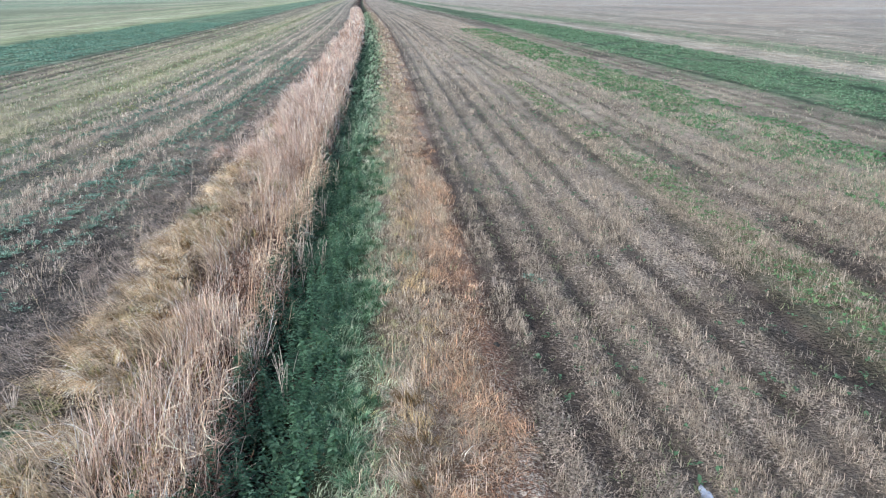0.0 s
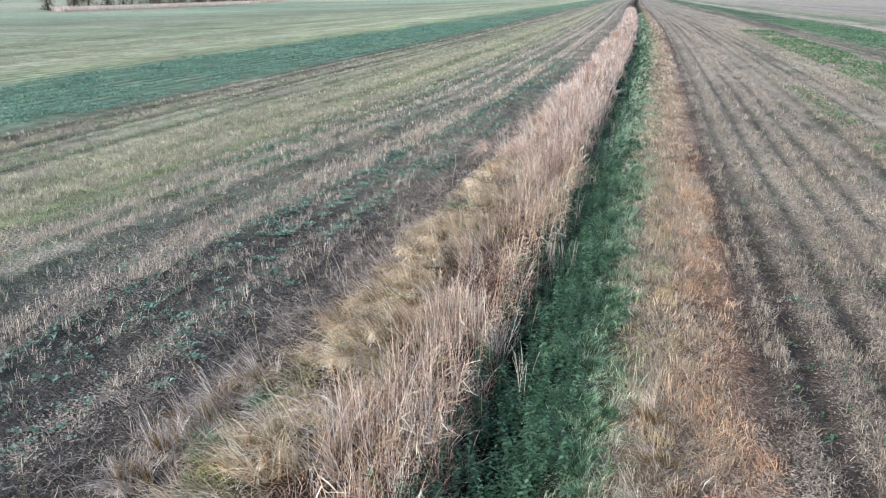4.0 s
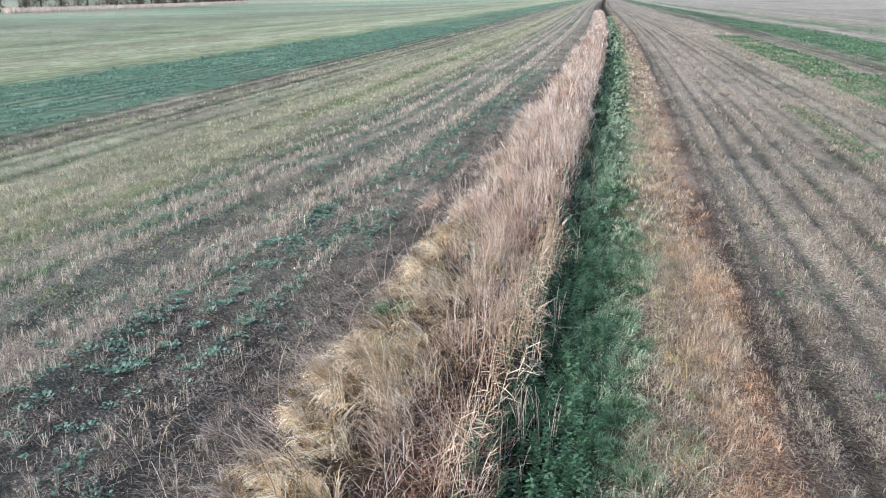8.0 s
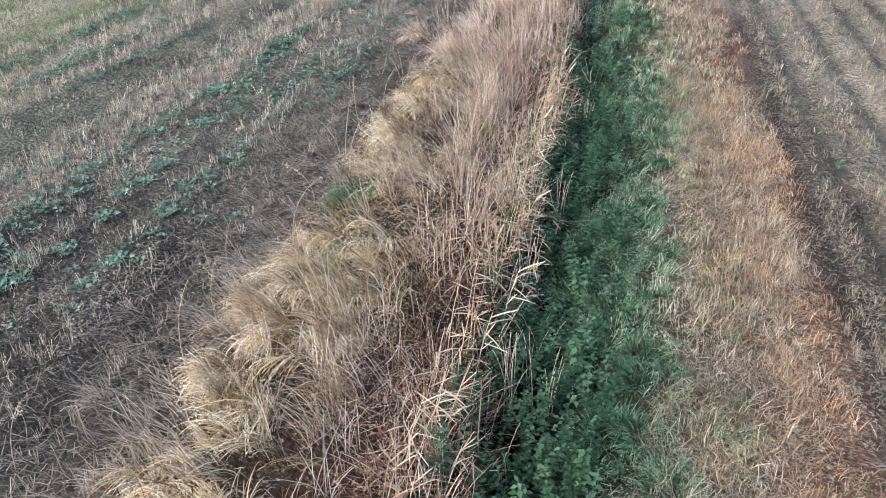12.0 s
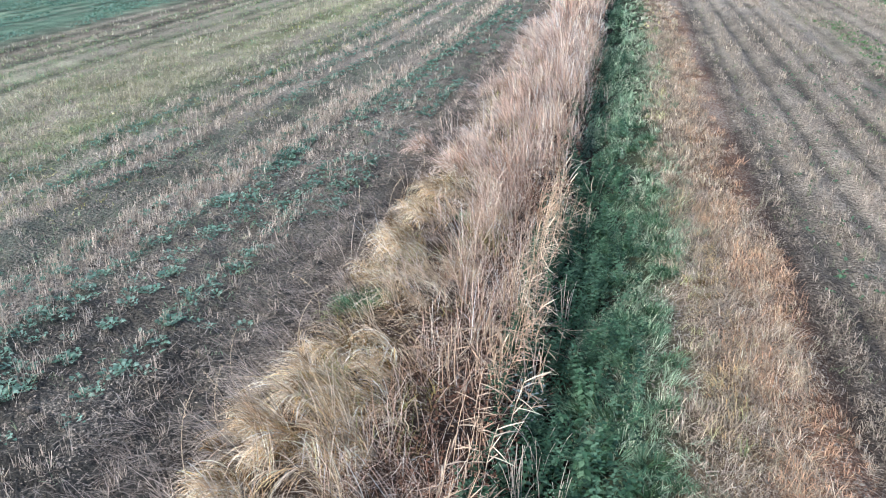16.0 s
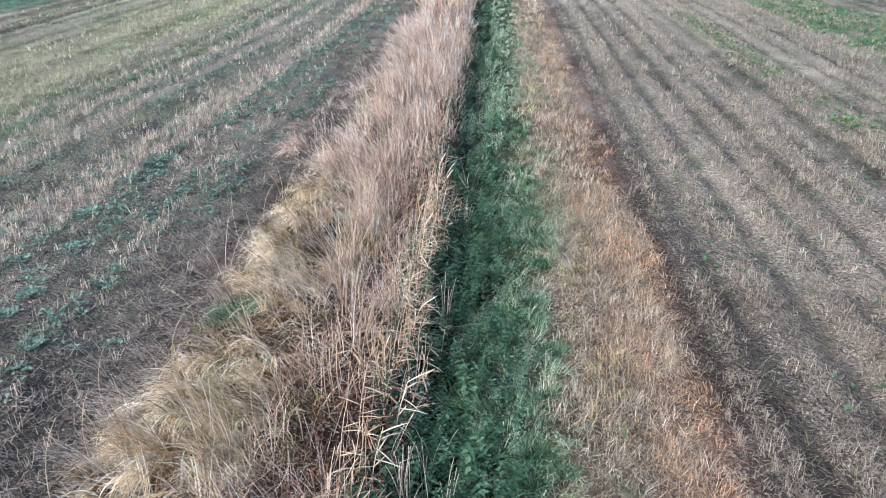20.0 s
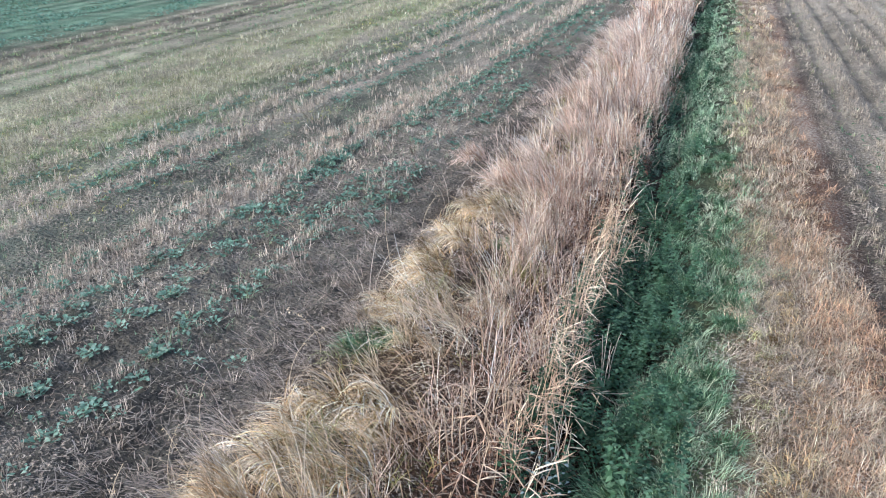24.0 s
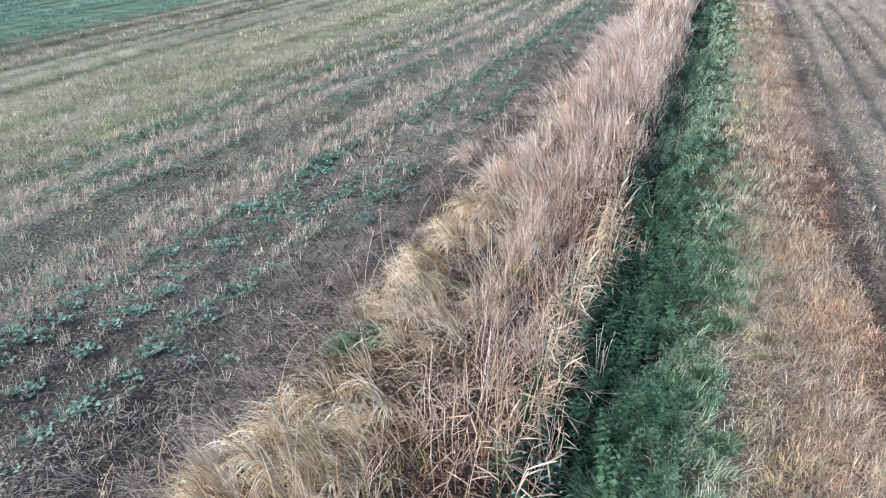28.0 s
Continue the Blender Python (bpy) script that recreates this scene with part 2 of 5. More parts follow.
# ---- materials ----
def surface(name, rough=0.9, bump_scale=0.0, bump_depth=0.0, mottling=0.25, grain=40.0, translucent=0.0, spec=0.2, chaff=False):
    """A material whose base colour is the mesh's own tint, broken up at two scales."""
    m = bpy.data.materials.new(name)
    m.use_nodes = True
    n, k = m.node_tree.nodes, m.node_tree.links
    b = n["Principled BSDF"]
    b.inputs["Roughness"].default_value = rough
    b.inputs["Specular IOR Level"].default_value = spec
    tint = n.new("ShaderNodeAttribute")
    tint.attribute_name = "tint"
    geo = n.new("ShaderNodeNewGeometry")
    fine, broad = n.new("ShaderNodeTexNoise"), n.new("ShaderNodeTexNoise")
    fine.inputs["Scale"].default_value, fine.inputs["Detail"].default_value = grain, 5
    broad.inputs["Scale"].default_value, broad.inputs["Detail"].default_value = grain / 14, 3
    k.new(geo.outputs["Position"], fine.inputs["Vector"])
    k.new(geo.outputs["Position"], broad.inputs["Vector"])
    add = n.new("ShaderNodeMath")
    add.operation = "ADD"
    k.new(fine.outputs["Fac"], add.inputs[0])
    k.new(broad.outputs["Fac"], add.inputs[1])
    spread = n.new("ShaderNodeMapRange")
    spread.inputs["From Min"].default_value, spread.inputs["From Max"].default_value = 0.65, 1.35
    spread.inputs["To Min"].default_value, spread.inputs["To Max"].default_value = 1 - mottling, 1 + mottling
    k.new(add.outputs[0], spread.inputs["Value"])
    mix = n.new("ShaderNodeVectorMath")
    mix.operation = "SCALE"
    k.new(tint.outputs["Color"], mix.inputs[0])
    k.new(spread.outputs["Result"], mix.inputs["Scale"])
    k.new(mix.outputs["Vector"], b.inputs["Base Color"])
    if chaff:
        bits, less, wide, paint = n.new("ShaderNodeTexNoise"), n.new("ShaderNodeMath"), n.new("ShaderNodeMath"), n.new("ShaderNodeMix")
        bits.inputs["Scale"].default_value, bits.inputs["Detail"].default_value, bits.inputs["Distortion"].default_value = 30, 3, 1.2
        k.new(geo.outputs["Position"], bits.inputs["Vector"])
        less.operation, wide.operation, wide.use_clamp = "MULTIPLY_ADD", "MULTIPLY", True
        less.inputs[1].default_value = 0.34
        k.new(tint.outputs["Alpha"], less.inputs[0])
        shift = n.new("ShaderNodeMath")
        shift.operation = "SUBTRACT"
        k.new(bits.outputs["Fac"], shift.inputs[0])
        shift.inputs[1].default_value = 0.7
        k.new(shift.outputs[0], less.inputs[2])
        k.new(less.outputs[0], wide.inputs[0])
        wide.inputs[1].default_value = 14.0
        paint.data_type = "RGBA"
        k.new(wide.outputs[0], paint.inputs["Factor"])
        k.new(mix.outputs["Vector"], paint.inputs[6])
        tone = n.new("ShaderNodeValToRGB")
        tone.color_ramp.elements[0].color, tone.color_ramp.elements[1].color = (0.22, 0.18, 0.14, 1), (0.54, 0.47, 0.38, 1)
        tone.color_ramp.elements[0].position, tone.color_ramp.elements[1].position = 0.35, 0.68
        k.new(fine.outputs["Fac"], tone.inputs["Fac"])
        k.new(tone.outputs["Color"], paint.inputs[7])
        # broad drifts of wear and growth drawn out along the rows
        drift, along, wear, worn = n.new("ShaderNodeTexNoise"), n.new("ShaderNodeMapping"), n.new("ShaderNodeMapRange"), n.new("ShaderNodeVectorMath")
        along.inputs["Scale"].default_value = (1.0, 0.22, 1.0)
        drift.inputs["Scale"].default_value, drift.inputs["Detail"].default_value, drift.inputs["Roughness"].default_value = 0.6, 7, 0.65
        k.new(geo.outputs["Position"], along.inputs["Vector"])
        k.new(along.outputs["Vector"], drift.inputs["Vector"])
        wear.inputs["From Min"].default_value, wear.inputs["From Max"].default_value = 0.35, 0.65
        wear.inputs["To Min"].default_value, wear.inputs["To Max"].default_value = 0.76, 1.24
        k.new(drift.outputs["Fac"], wear.inputs["Value"])
        worn.operation = "SCALE"
        k.new(paint.outputs[2], worn.inputs[0])
        k.new(wear.outputs["Result"], worn.inputs["Scale"])
        k.new(worn.outputs["Vector"], b.inputs["Base Color"])
    if bump_depth:
        rel = n.new("ShaderNodeBump")
        rel.inputs["Strength"].default_value, rel.inputs["Distance"].default_value = 1.0, bump_depth
        grit = n.new("ShaderNodeTexNoise")
        grit.inputs["Scale"].default_value, grit.inputs["Detail"].default_value = bump_scale, 6
        k.new(geo.outputs["Position"], grit.inputs["Vector"])
        k.new(grit.outputs["Fac"], rel.inputs["Height"])
        k.new(rel.outputs["Normal"], b.inputs["Normal"])
    if translucent:
        t, s = n.new("ShaderNodeBsdfTranslucent"), n.new("ShaderNodeMixShader")
        s.inputs["Fac"].default_value = translucent
        k.new(mix.outputs["Vector"], t.inputs["Color"])
        k.new(b.outputs["BSDF"], s.inputs[1])
        k.new(t.outputs["BSDF"], s.inputs[2])
        k.new(s.outputs["Shader"], n["Material Output"].inputs["Surface"])
    return m


EARTH = surface("field_earth", 0.95, 20, 0.12, 0.6, 22, chaff=True)
BLADE = surface("dry_grass_blade", 0.75, mottling=0.2, grain=30, translucent=0.25)
LEAF = surface("green_leaf", 0.75, mottling=0.25, grain=30, translucent=0.25, spec=0.15)
REED = surface("dead_reed", 0.65, mottling=0.2, grain=60, translucent=0.15)
BARK = surface("bark", 0.9, 30, 0.02, 0.35, 12)
CLOD = surface("soil_clod", 0.95, 60, 0.02, 0.4, 40)


def plain_ice():
    m = bpy.data.materials.new("ice_skin")
    m.use_nodes = True
    n, k = m.node_tree.nodes, m.node_tree.links
    b = n["Principled BSDF"]
    ice, col = n.new("ShaderNodeTexNoise"), n.new("ShaderNodeValToRGB")
    ice.inputs["Scale"].default_value, ice.inputs["Detail"].default_value = 14, 6
    geo = n.new("ShaderNodeNewGeometry")
    k.new(geo.outputs["Position"], ice.inputs["Vector"])
    k.new(ice.outputs["Fac"], col.inputs["Fac"])
    col.color_ramp.elements[0].color, col.color_ramp.elements[0].position = (0.16, 0.17, 0.19, 1), 0.38
    col.color_ramp.elements[1].color, col.color_ramp.elements[1].position = (0.5, 0.53, 0.58, 1), 0.66
    k.new(col.outputs["Color"], b.inputs["Base Color"])
    b.inputs["Roughness"].default_value = 0.25
    return m


ICE = plain_ice()


# ---- mesh helpers ----
def mesh_from(name, verts, faces, tint, material, smooth=True, follow=False):
    """verts n x 3, faces m x 3 or m x 4, tint n x 3. follow: laid out along the bending rows."""
    me = bpy.data.meshes.new(name)
    verts, faces = np.array(verts, np.float32), np.asarray(faces, np.int32)
    if follow:
        verts[:, 0] += bend(verts[:, 1])
    sides = faces.shape[1]
    me.vertices.add(len(verts))
    me.vertices.foreach_set("co", verts.ravel())
    me.loops.add(faces.size)
    me.loops.foreach_set("vertex_index", faces.ravel())
    me.polygons.add(len(faces))
    me.polygons.foreach_set("loop_start", np.arange(0, faces.size, sides, dtype=np.int32))
    me.polygons.foreach_set("use_smooth", np.full(len(faces), smooth))
    layer = me.attributes.new("tint", "FLOAT_COLOR", "POINT")
    rgba = tint if tint.shape[1] == 4 else np.c_[tint, np.ones(len(verts))]
    layer.data.foreach_set("color", np.clip(rgba, 0.004, 1.0).astype(np.float32).ravel())
    me.update(calc_edges=True)
    me.validate()
    me.materials.append(material)
    return me


def ribbons(base, length, width, heading, tip, curl, tint, seg=3, twist=None, tip_tint=1.12, root_shade=0.88, point=True):
    """Blades: each a narrow strip that leaves its base at the angle tip from upright towards heading, and bends on by curl."""
    n = len(base)
    twist = rng.uniform(-1.2, 1.2, n) if twist is None else twist
    s = (np.arange(seg) + 0.5) / seg
    ang = tip[:, None] + curl[:, None] * s
    step = (length / seg)[:, None]
    out = np.concatenate([np.zeros((n, 1)), np.cumsum(np.sin(ang) * step, 1)], 1)
    up = np.concatenate([np.zeros((n, 1)), np.cumsum(np.cos(ang) * step, 1)], 1)
    way = np.stack([np.cos(heading), np.sin(heading)], -1)
    spine = np.concatenate([base[:, None, :2] + out[..., None] * way[:, None], (base[:, None, 2] + up)[..., None]], -1)
    side = np.stack([np.cos(heading + np.pi / 2 + twist), np.sin(heading + np.pi / 2 + twist)], -1)
    k = np.linspace(0, 1, seg + 1)
    prof = np.sin(np.pi * np.clip(0.25 + 0.75 * k, 0, 1)) ** 0.7 if point else np.ones(seg + 1)
    prof[-1] = 0.05 if point else 0.6
    half = 0.5 * width[:, None] * prof
    off = np.concatenate([half[..., None] * side[:, None], np.zeros((n, seg + 1, 1))], -1)
    v = np.stack([spine - off, spine + off], 2).reshape(n, -1, 3)
    rows = np.arange(seg)
    quad = np.stack([2 * rows, 2 * rows + 1, 2 * rows + 3, 2 * rows + 2], -1)
    f = (quad[None] + (np.arange(n) * 2 * (seg + 1))[:, None, None]).reshape(-1, 4)
    # roots darker for shade low in the sward, set into the tint; tips paler
    shade = root_shade + (tip_tint - root_shade) * k
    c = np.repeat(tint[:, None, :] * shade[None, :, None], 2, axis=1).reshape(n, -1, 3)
    return v.reshape(-1, 3), f, c.reshape(-1, 3)


def joined(parts):
    vs, fs, cs, at = [], [], [], 0
    for v, f, c in parts:
        vs.append(v), fs.append(f + at), cs.append(c)
        at += len(v)
    return np.concatenate(vs), np.concatenate(fs), np.concatenate(cs)


def stuff(name, parts, material, label, category):
    return tagged(new(name, mesh_from(name, *joined(parts), material, follow=True)), label, category, kind="stuff")


def scatter(x0, x1, y0, y1, per_m2):
    n = int((x1 - x0) * (y1 - y0) * per_m2)
    x, y = rng.uniform(x0, x1, n), rng.uniform(y0, y1, n)
    return x, y


def on_ground(x, y, lift=-0.01):
    return np.stack([x, y, height(x, y) + lift], -1)


def pick(n, *colours, spread=0.16):
    """Random mixes of colours, each with its own brightness."""
    cs = np.array(colours)
    a, b = cs[rng.integers(0, len(cs), n)], cs[rng.integers(0, len(cs), n)]
    t = rng.random((n, 1)) * 0.6
    return (a * (1 - t) + b * t) * rng.normal(1, spread, (n, 1)).clip(0.5, 1.6)


def part(name, mesh, parent, at=None, label=""):
    ob = new(name, mesh)
    ob.parent = parent
    if at is not None:
        ob.matrix_basis = at
    if label:
        ob["label"] = label
    return ob


# ---- ground: one sheet to the horizon ----
def spaced(*runs):
    out = [runs[0][0]]
    for a, b, n, power in runs:
        out += list(a + (b - a) * (np.arange(1, n + 1) / n) ** power)
    return np.array(out)


def build_ground():
    right = spaced((0, 9, 128, 1), (9, 45, 90, 1.1), (45, 1800, 26, 3))
    xs = np.concatenate([-right[:0:-1], right])
    ys = np.concatenate([-spaced((5, 900, 24, 3))[::-1], spaced((-4.9, 3, 65, 1), (3, 10, 120, 1), (10, 16, 55, 1), (16, 60, 100, 1.3), (60, 3200, 70, 2.6))])
    gx, gy = np.meshgrid(xs, ys)
    v = np.stack([gx, gy, height(gx, gy)], -1).reshape(-1, 3)
    w, h = len(xs), len(ys)
    i = (np.arange(h - 1)[:, None] * w + np.arange(w - 1)).ravel()
    f = np.stack([i, i + 1, i + w + 1, i + w], -1)
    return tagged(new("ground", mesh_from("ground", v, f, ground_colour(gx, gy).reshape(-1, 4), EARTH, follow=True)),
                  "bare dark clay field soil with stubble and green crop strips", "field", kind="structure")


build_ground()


# ---- stubble ----
def stubble(name, x0, x1, zones, colours, label, gap=0.21, tall=(0.07, 0.2), wide=1.0, bare=(), slant=(0.1, 0.45)):
    """Cut stalks standing in drilled rows along the field. zones: (y0, y1, tufts to the metre, stalks in a tuft, width)."""
    parts = []
    for y0, y1, along, stalks, width in zones:
        rows = np.arange(x0, x1, gap if y1 < 90 else 2 * gap)
        x = np.repeat(rows, int((y1 - y0) * along))
        y = rng.uniform(y0, y1, len(x))
        x = x + rng.normal(0, 0.035, len(x))
        x = x + np.where(x < 0, veer(x, y), 0)
        dense = fbm(x * 1.3, y * 0.8, 91)
        dense = dense - sum(0.9 * bump(x, c, w) * np.maximum(vnoise(x * 0 + c * 7, y * 0.7, 93), np.interp(y, (5, 10), (0.1, 0.85))) for c, w in bare) - 0.14 * weedy(x, y)
        keep = rng.random(len(x)) < np.clip((dense - 0.22) * 2.6, 0.03, 1) * np.where(x < 0, np.interp(y, (3, 6), (0.16, 0.05)) + 1.05 * lane(x, y) ** 1.9, np.interp(y, (5, 11), (0.42, 0.15)) + 0.75 * lane(x, y))
        keep &= rng.random(len(x)) < np.clip((zones[-1][1] - y) / (0.5 * zones[-1][1]), 0, 1)
        x, y = np.repeat(x[keep], stalks), np.repeat(y[keep], stalks)
        x, y = x + rng.normal(0, 0.016, len(x)), y + rng.normal(0, 0.02, len(x))
        n = len(x)
        bright = np.repeat(rng.normal(1, 0.25, n // stalks).clip(0.45, 1.5), stalks)[:, None]
        parts.append(ribbons(on_ground(x, y), rng.uniform(*tall, n), width * wide * rng.uniform(0.7, 1.3, n), rng.uniform(0, 6.283, n), np.abs(rng.normal(*slant, n)),
                             rng.normal(0, 0.3, n), pick(n, *colours) * bright, 1, point=False, tip_tint=1.08, root_shade=0.9))
    return stuff(name, parts, BLADE, label, "stubble")


def litter(name, x0, x1, zones, colours, label):
    """Broken straw lying on the soil."""
    parts = []
    for y0, y1, per, width, length in zones:
        x, y = scatter(x0, x1, y0, y1, per)
        keep = rng.random(len(x)) < np.clip((fbm(x * 1.1, y * 0.7, 95) - 0.25) * 2.4 - sum(0.8 * bump(x, c, w) for c, w in RUTS), 0.02, 1) * np.where(x < -3.6, 0.12 + 1.0 * lane(x, y), np.where(x > 2.6, (np.interp(y, (5, 11), (0.35, 0.1)) + 0.75 * lane(x, y)) * (1 - 0.6 * weedy(x, y)), 1.0))
        x, y = x[keep], y[keep]
        n = len(x)
        parts.append(ribbons(on_ground(x, y, 0.012), rng.uniform(0.5, 1.3, n) * length, width * rng.uniform(0.7, 1.3, n), rng.uniform(0, 6.283, n), rng.normal(1.36, 0.16, n),
                             rng.normal(0.1, 0.45, n), pick(n, *colours), 2, twist=rng.uniform(-0.2, 0.2, n), point=False, tip_tint=1, root_shade=0.9))
    return stuff(name, parts, BLADE, label, "straw")


RUTS = ((2.35, 0.1), (2.82, 0.14), (3.55, 0.17), (4.2, 0.08), (4.82, 0.12), (5.9, 0.22), (7.7, 0.26))
OAT = (STRAW, STRAW_GREY, STRAW_PALE, lin(156, 140, 126), lin(132, 116, 104))
DRAB = (lin(186, 173, 154), lin(168, 157, 140), lin(150, 138, 122), lin(126, 113, 99), lin(200, 189, 172))
stubble("stubble", 2.3, 12.6, ((-16, -4, 8, 5, 0.010), (-4, 8, 46, 7, 0.0046), (8, 18, 28, 6, 0.007), (18, 36, 16, 4, 0.012), (36, 80, 5, 4, 0.024), (80, 200, 3, 4, 0.05)), DRAB, "pale greyish cut cereal stubble standing in drilled rows", gap=0.15, tall=(0.04, 0.13), bare=RUTS, slant=(0.45, 0.4))
litter("straw_litter", 2.3, 10.5, ((-4, 10, 1500, 0.0046, 0.09), (10, 22, 420, 0.008, 0.12)), (lin(164, 152, 136), lin(178, 164, 146), lin(140, 127, 113), lin(116, 103, 90), lin(190, 176, 156)), "broken grey straw lying flat on the soil")
stubble("stubble", 12.6, 29, ((8, 30, 9, 4, 0.010), (30, 80, 4, 4, 0.022)), (STRAW, STRAW_GREY, lin(168, 160, 130)), "thin pale stubble between green strips", gap=0.3, tall=(0.03, 0.09), bare=((20.2, 4.2), (11.7, 1.0)))
stubble("stubble", -58, -28, ((16, 60, 3, 4, 0.016), (60, 120, 1.2, 4, 0.035)), (lin(160, 156, 136), lin(164, 152, 130), lin(160, 164, 128)), "pale stubble tufts on the far green field", gap=0.62, tall=(0.04, 0.1))
stubble("stubble", 26, 50, ((20, 60, 3, 4, 0.016), (60, 120, 1.2, 4, 0.035)), (STRAW_PALE, STRAW, STRAW_GREY), "pale stubble on the far field", gap=0.62, tall=(0.04, 0.1))
ROSY = (lin(212, 197, 179), lin(196, 183, 166), lin(222, 211, 195), lin(176, 165, 149), lin(142, 128, 114))
stubble("stubble", -9.0, -2.9, ((-16, -3, 5, 4, 0.012), (-3, 9, 24, 8, 0.0056), (9, 18, 24, 8, 0.0072), (18, 40, 14, 6, 0.012), (40, 80, 4, 6, 0.026), (80, 180, 3, 4, 0.05)), ROSY, "thin pale stubble on dark clay among young rape", gap=0.17, tall=(0.05, 0.16), slant=(0.25, 0.35), bare=((-3.4, 0.25), (-4.25, 0.12), (-6.5, 0.2)))
stubble("stubble", -16.5, -9.0, ((4, 20, 34, 8, 0.0066), (20, 50, 16, 5, 0.0135), (50, 85, 4, 5, 0.028), (85, 180, 3, 4, 0.055)), (lin(184, 180, 162), lin(204, 198, 178), lin(186, 186, 152), lin(192, 180, 160), lin(152, 148, 124)), "yellowish stubble mixed with fresh green regrowth", gap=0.2, tall=(0.05, 0.13), slant=(0.3, 0.35), bare=((-14.6, 0.3), (-15.8, 0.3), (-13.4, 0.25), (-12.6, 0.15)))
litter("straw_litter", -3.9, -2.5, ((-3, 12, 260, 0.006, 0.15),), (lin(172, 162, 150), lin(152, 142, 130), lin(126, 116, 106)), "grey flattened straw beside the ditch bank")
litter("straw_litter", -7, -2.8, ((-3, 10, 220, 0.0055, 0.09), (10, 24, 200, 0.0095, 0.12)), OAT + (lin(140, 126, 114), lin(128, 116, 106)), "broken grey straw lying on dark clay")


# ---- dry margins and the grassy ditch ----
def sward(name, x0, x1, zones, colours, label, tall, tip, curl, material=BLADE, lean=None, seg=3, patchy=0.25, seed=101, clump=0.028, category="grass", edge=0.12, uneven=1.0, between=False, tuft=6, low=False):
    """Grass or dead stems growing all over a strip, in loose clumps. zones: (y0, y1, blades to the square metre, width)."""
    parts = []
    for y0, y1, per, width in zones:
        x, y = scatter(x0 - edge, x1 + edge, y0, y1, per / tuft)
        soft = (fbm(x * 0 + 3, y * 0.9, seed + 5) - 0.5) * 3.2 * edge
        keep = (rng.random(len(x)) < np.clip((fbm(x * 1.6, y * 1.1, seed) - patchy) * 3, 0, 1)) & (x > x0 + soft) & (x < x1 + soft)
        if low:
            keep &= (rng.random(len(x)) < 0.25) | (((x + 0.9) / 0.5) ** 2 + ((y - 6.0) / 2.0) ** 2 > 1)
        if between:
            keep &= rng.random(len(x)) < 1.15 - lane(x, y)
        x, y = np.repeat(x[keep], tuft), np.repeat(y[keep], tuft)
        n = len(x)
        group = np.repeat(rng.normal(1, 0.14, n // tuft), tuft)
        bright = np.repeat(rng.normal(1, 0.26, n // tuft).clip(0.4, 1.7), tuft)
        shift = np.repeat(rng.normal(0, 0.5, n // tuft), tuft)
        x, y = x + rng.normal(0, clump, n), y + rng.normal(0, clump, n)
        heading = rng.uniform(0, 6.283, n) if lean is None else rng.normal(lean, 1.0, n) + shift
        size = 1 + uneven * 1.5 * (fbm(x * 1.3, y * 1.0, seed + 9) - 0.5)
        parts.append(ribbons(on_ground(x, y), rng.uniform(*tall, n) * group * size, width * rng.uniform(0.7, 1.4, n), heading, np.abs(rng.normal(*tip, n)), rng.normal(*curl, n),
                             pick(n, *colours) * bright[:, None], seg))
    return stuff(name, parts, material, label, category)


def thatch(name, x0, x1, zones, colours, label, tall, tip, curl, lean=0.0, wander=1.0, spread=0.03, patchy=0.2, seed=401, edge=0.15, material=BLADE, category="grass", seg=2, root=0.85, top=1.12, clear=(), blade_spread=0.3):
    """Grass lying in locks: the blades of a lock share a heading and a bow, and neighbouring locks turn gently together.
    zones: (y0, y1, locks to the square metre, blades in a lock, width). clear: (x, y, rx, ry) gaps."""
    parts = []
    for y0, y1, per, blades, width in zones:
        x, y = scatter(x0 - edge, x1 + edge, y0, y1, per)
        soft = (fbm(x * 0 + 3, y * 0.8, seed + 5) - 0.5) * 3.0 * edge + rng.normal(0, edge * 0.3, len(x))
        keep = (rng.random(len(x)) < np.clip((fbm(x * 1.9, y * 1.4, seed) - patchy) * 3.5, 0, 1)) & (x > x0 + soft) & (x < x1 + soft)
        for cx, cy, rx, ry in clear:
            keep &= (rng.random(len(x)) < 0.12) | (((x - cx) / rx) ** 2 + ((y - cy) / ry) ** 2 > 1)
        x, y = x[keep], y[keep]
        m = len(x)
        heading = lean + wander * (5.0 * (fbm(x * 0.9, y * 0.9, seed + 11) - 0.5) + rng.normal(0, 0.45, m))
        size = (0.55 + 0.9 * fbm(x * 1.4, y * 1.1, seed + 9)) * rng.normal(1, 0.14, m).clip(0.6, 1.5)
        length, slope, bow = rng.uniform(*tall, m) * size, np.abs(rng.normal(*tip, m)), rng.normal(*curl, m)
        tone = pick(m, *colours, spread=0.2) * (0.75 + 0.5 * fbm(x * 2.3, y * 2.0, seed + 15))[:, None]
        k = np.repeat(np.arange(m), blades)
        n = len(k)
        bx, by = x[k] + rng.normal(0, spread, n), y[k] + rng.normal(0, spread, n)
        # each lock darker at its root, imitating shade deep in the mat
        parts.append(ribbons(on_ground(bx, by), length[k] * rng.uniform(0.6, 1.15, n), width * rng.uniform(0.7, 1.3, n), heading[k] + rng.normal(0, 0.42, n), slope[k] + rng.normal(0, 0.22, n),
                             bow[k] + rng.normal(0, 0.4, n), tone[k] * rng.normal(1, blade_spread, (n, 1)).clip(0.3, 1.5), seg, root_shade=root, tip_tint=top))
    return stuff(name, parts, material, label, category)


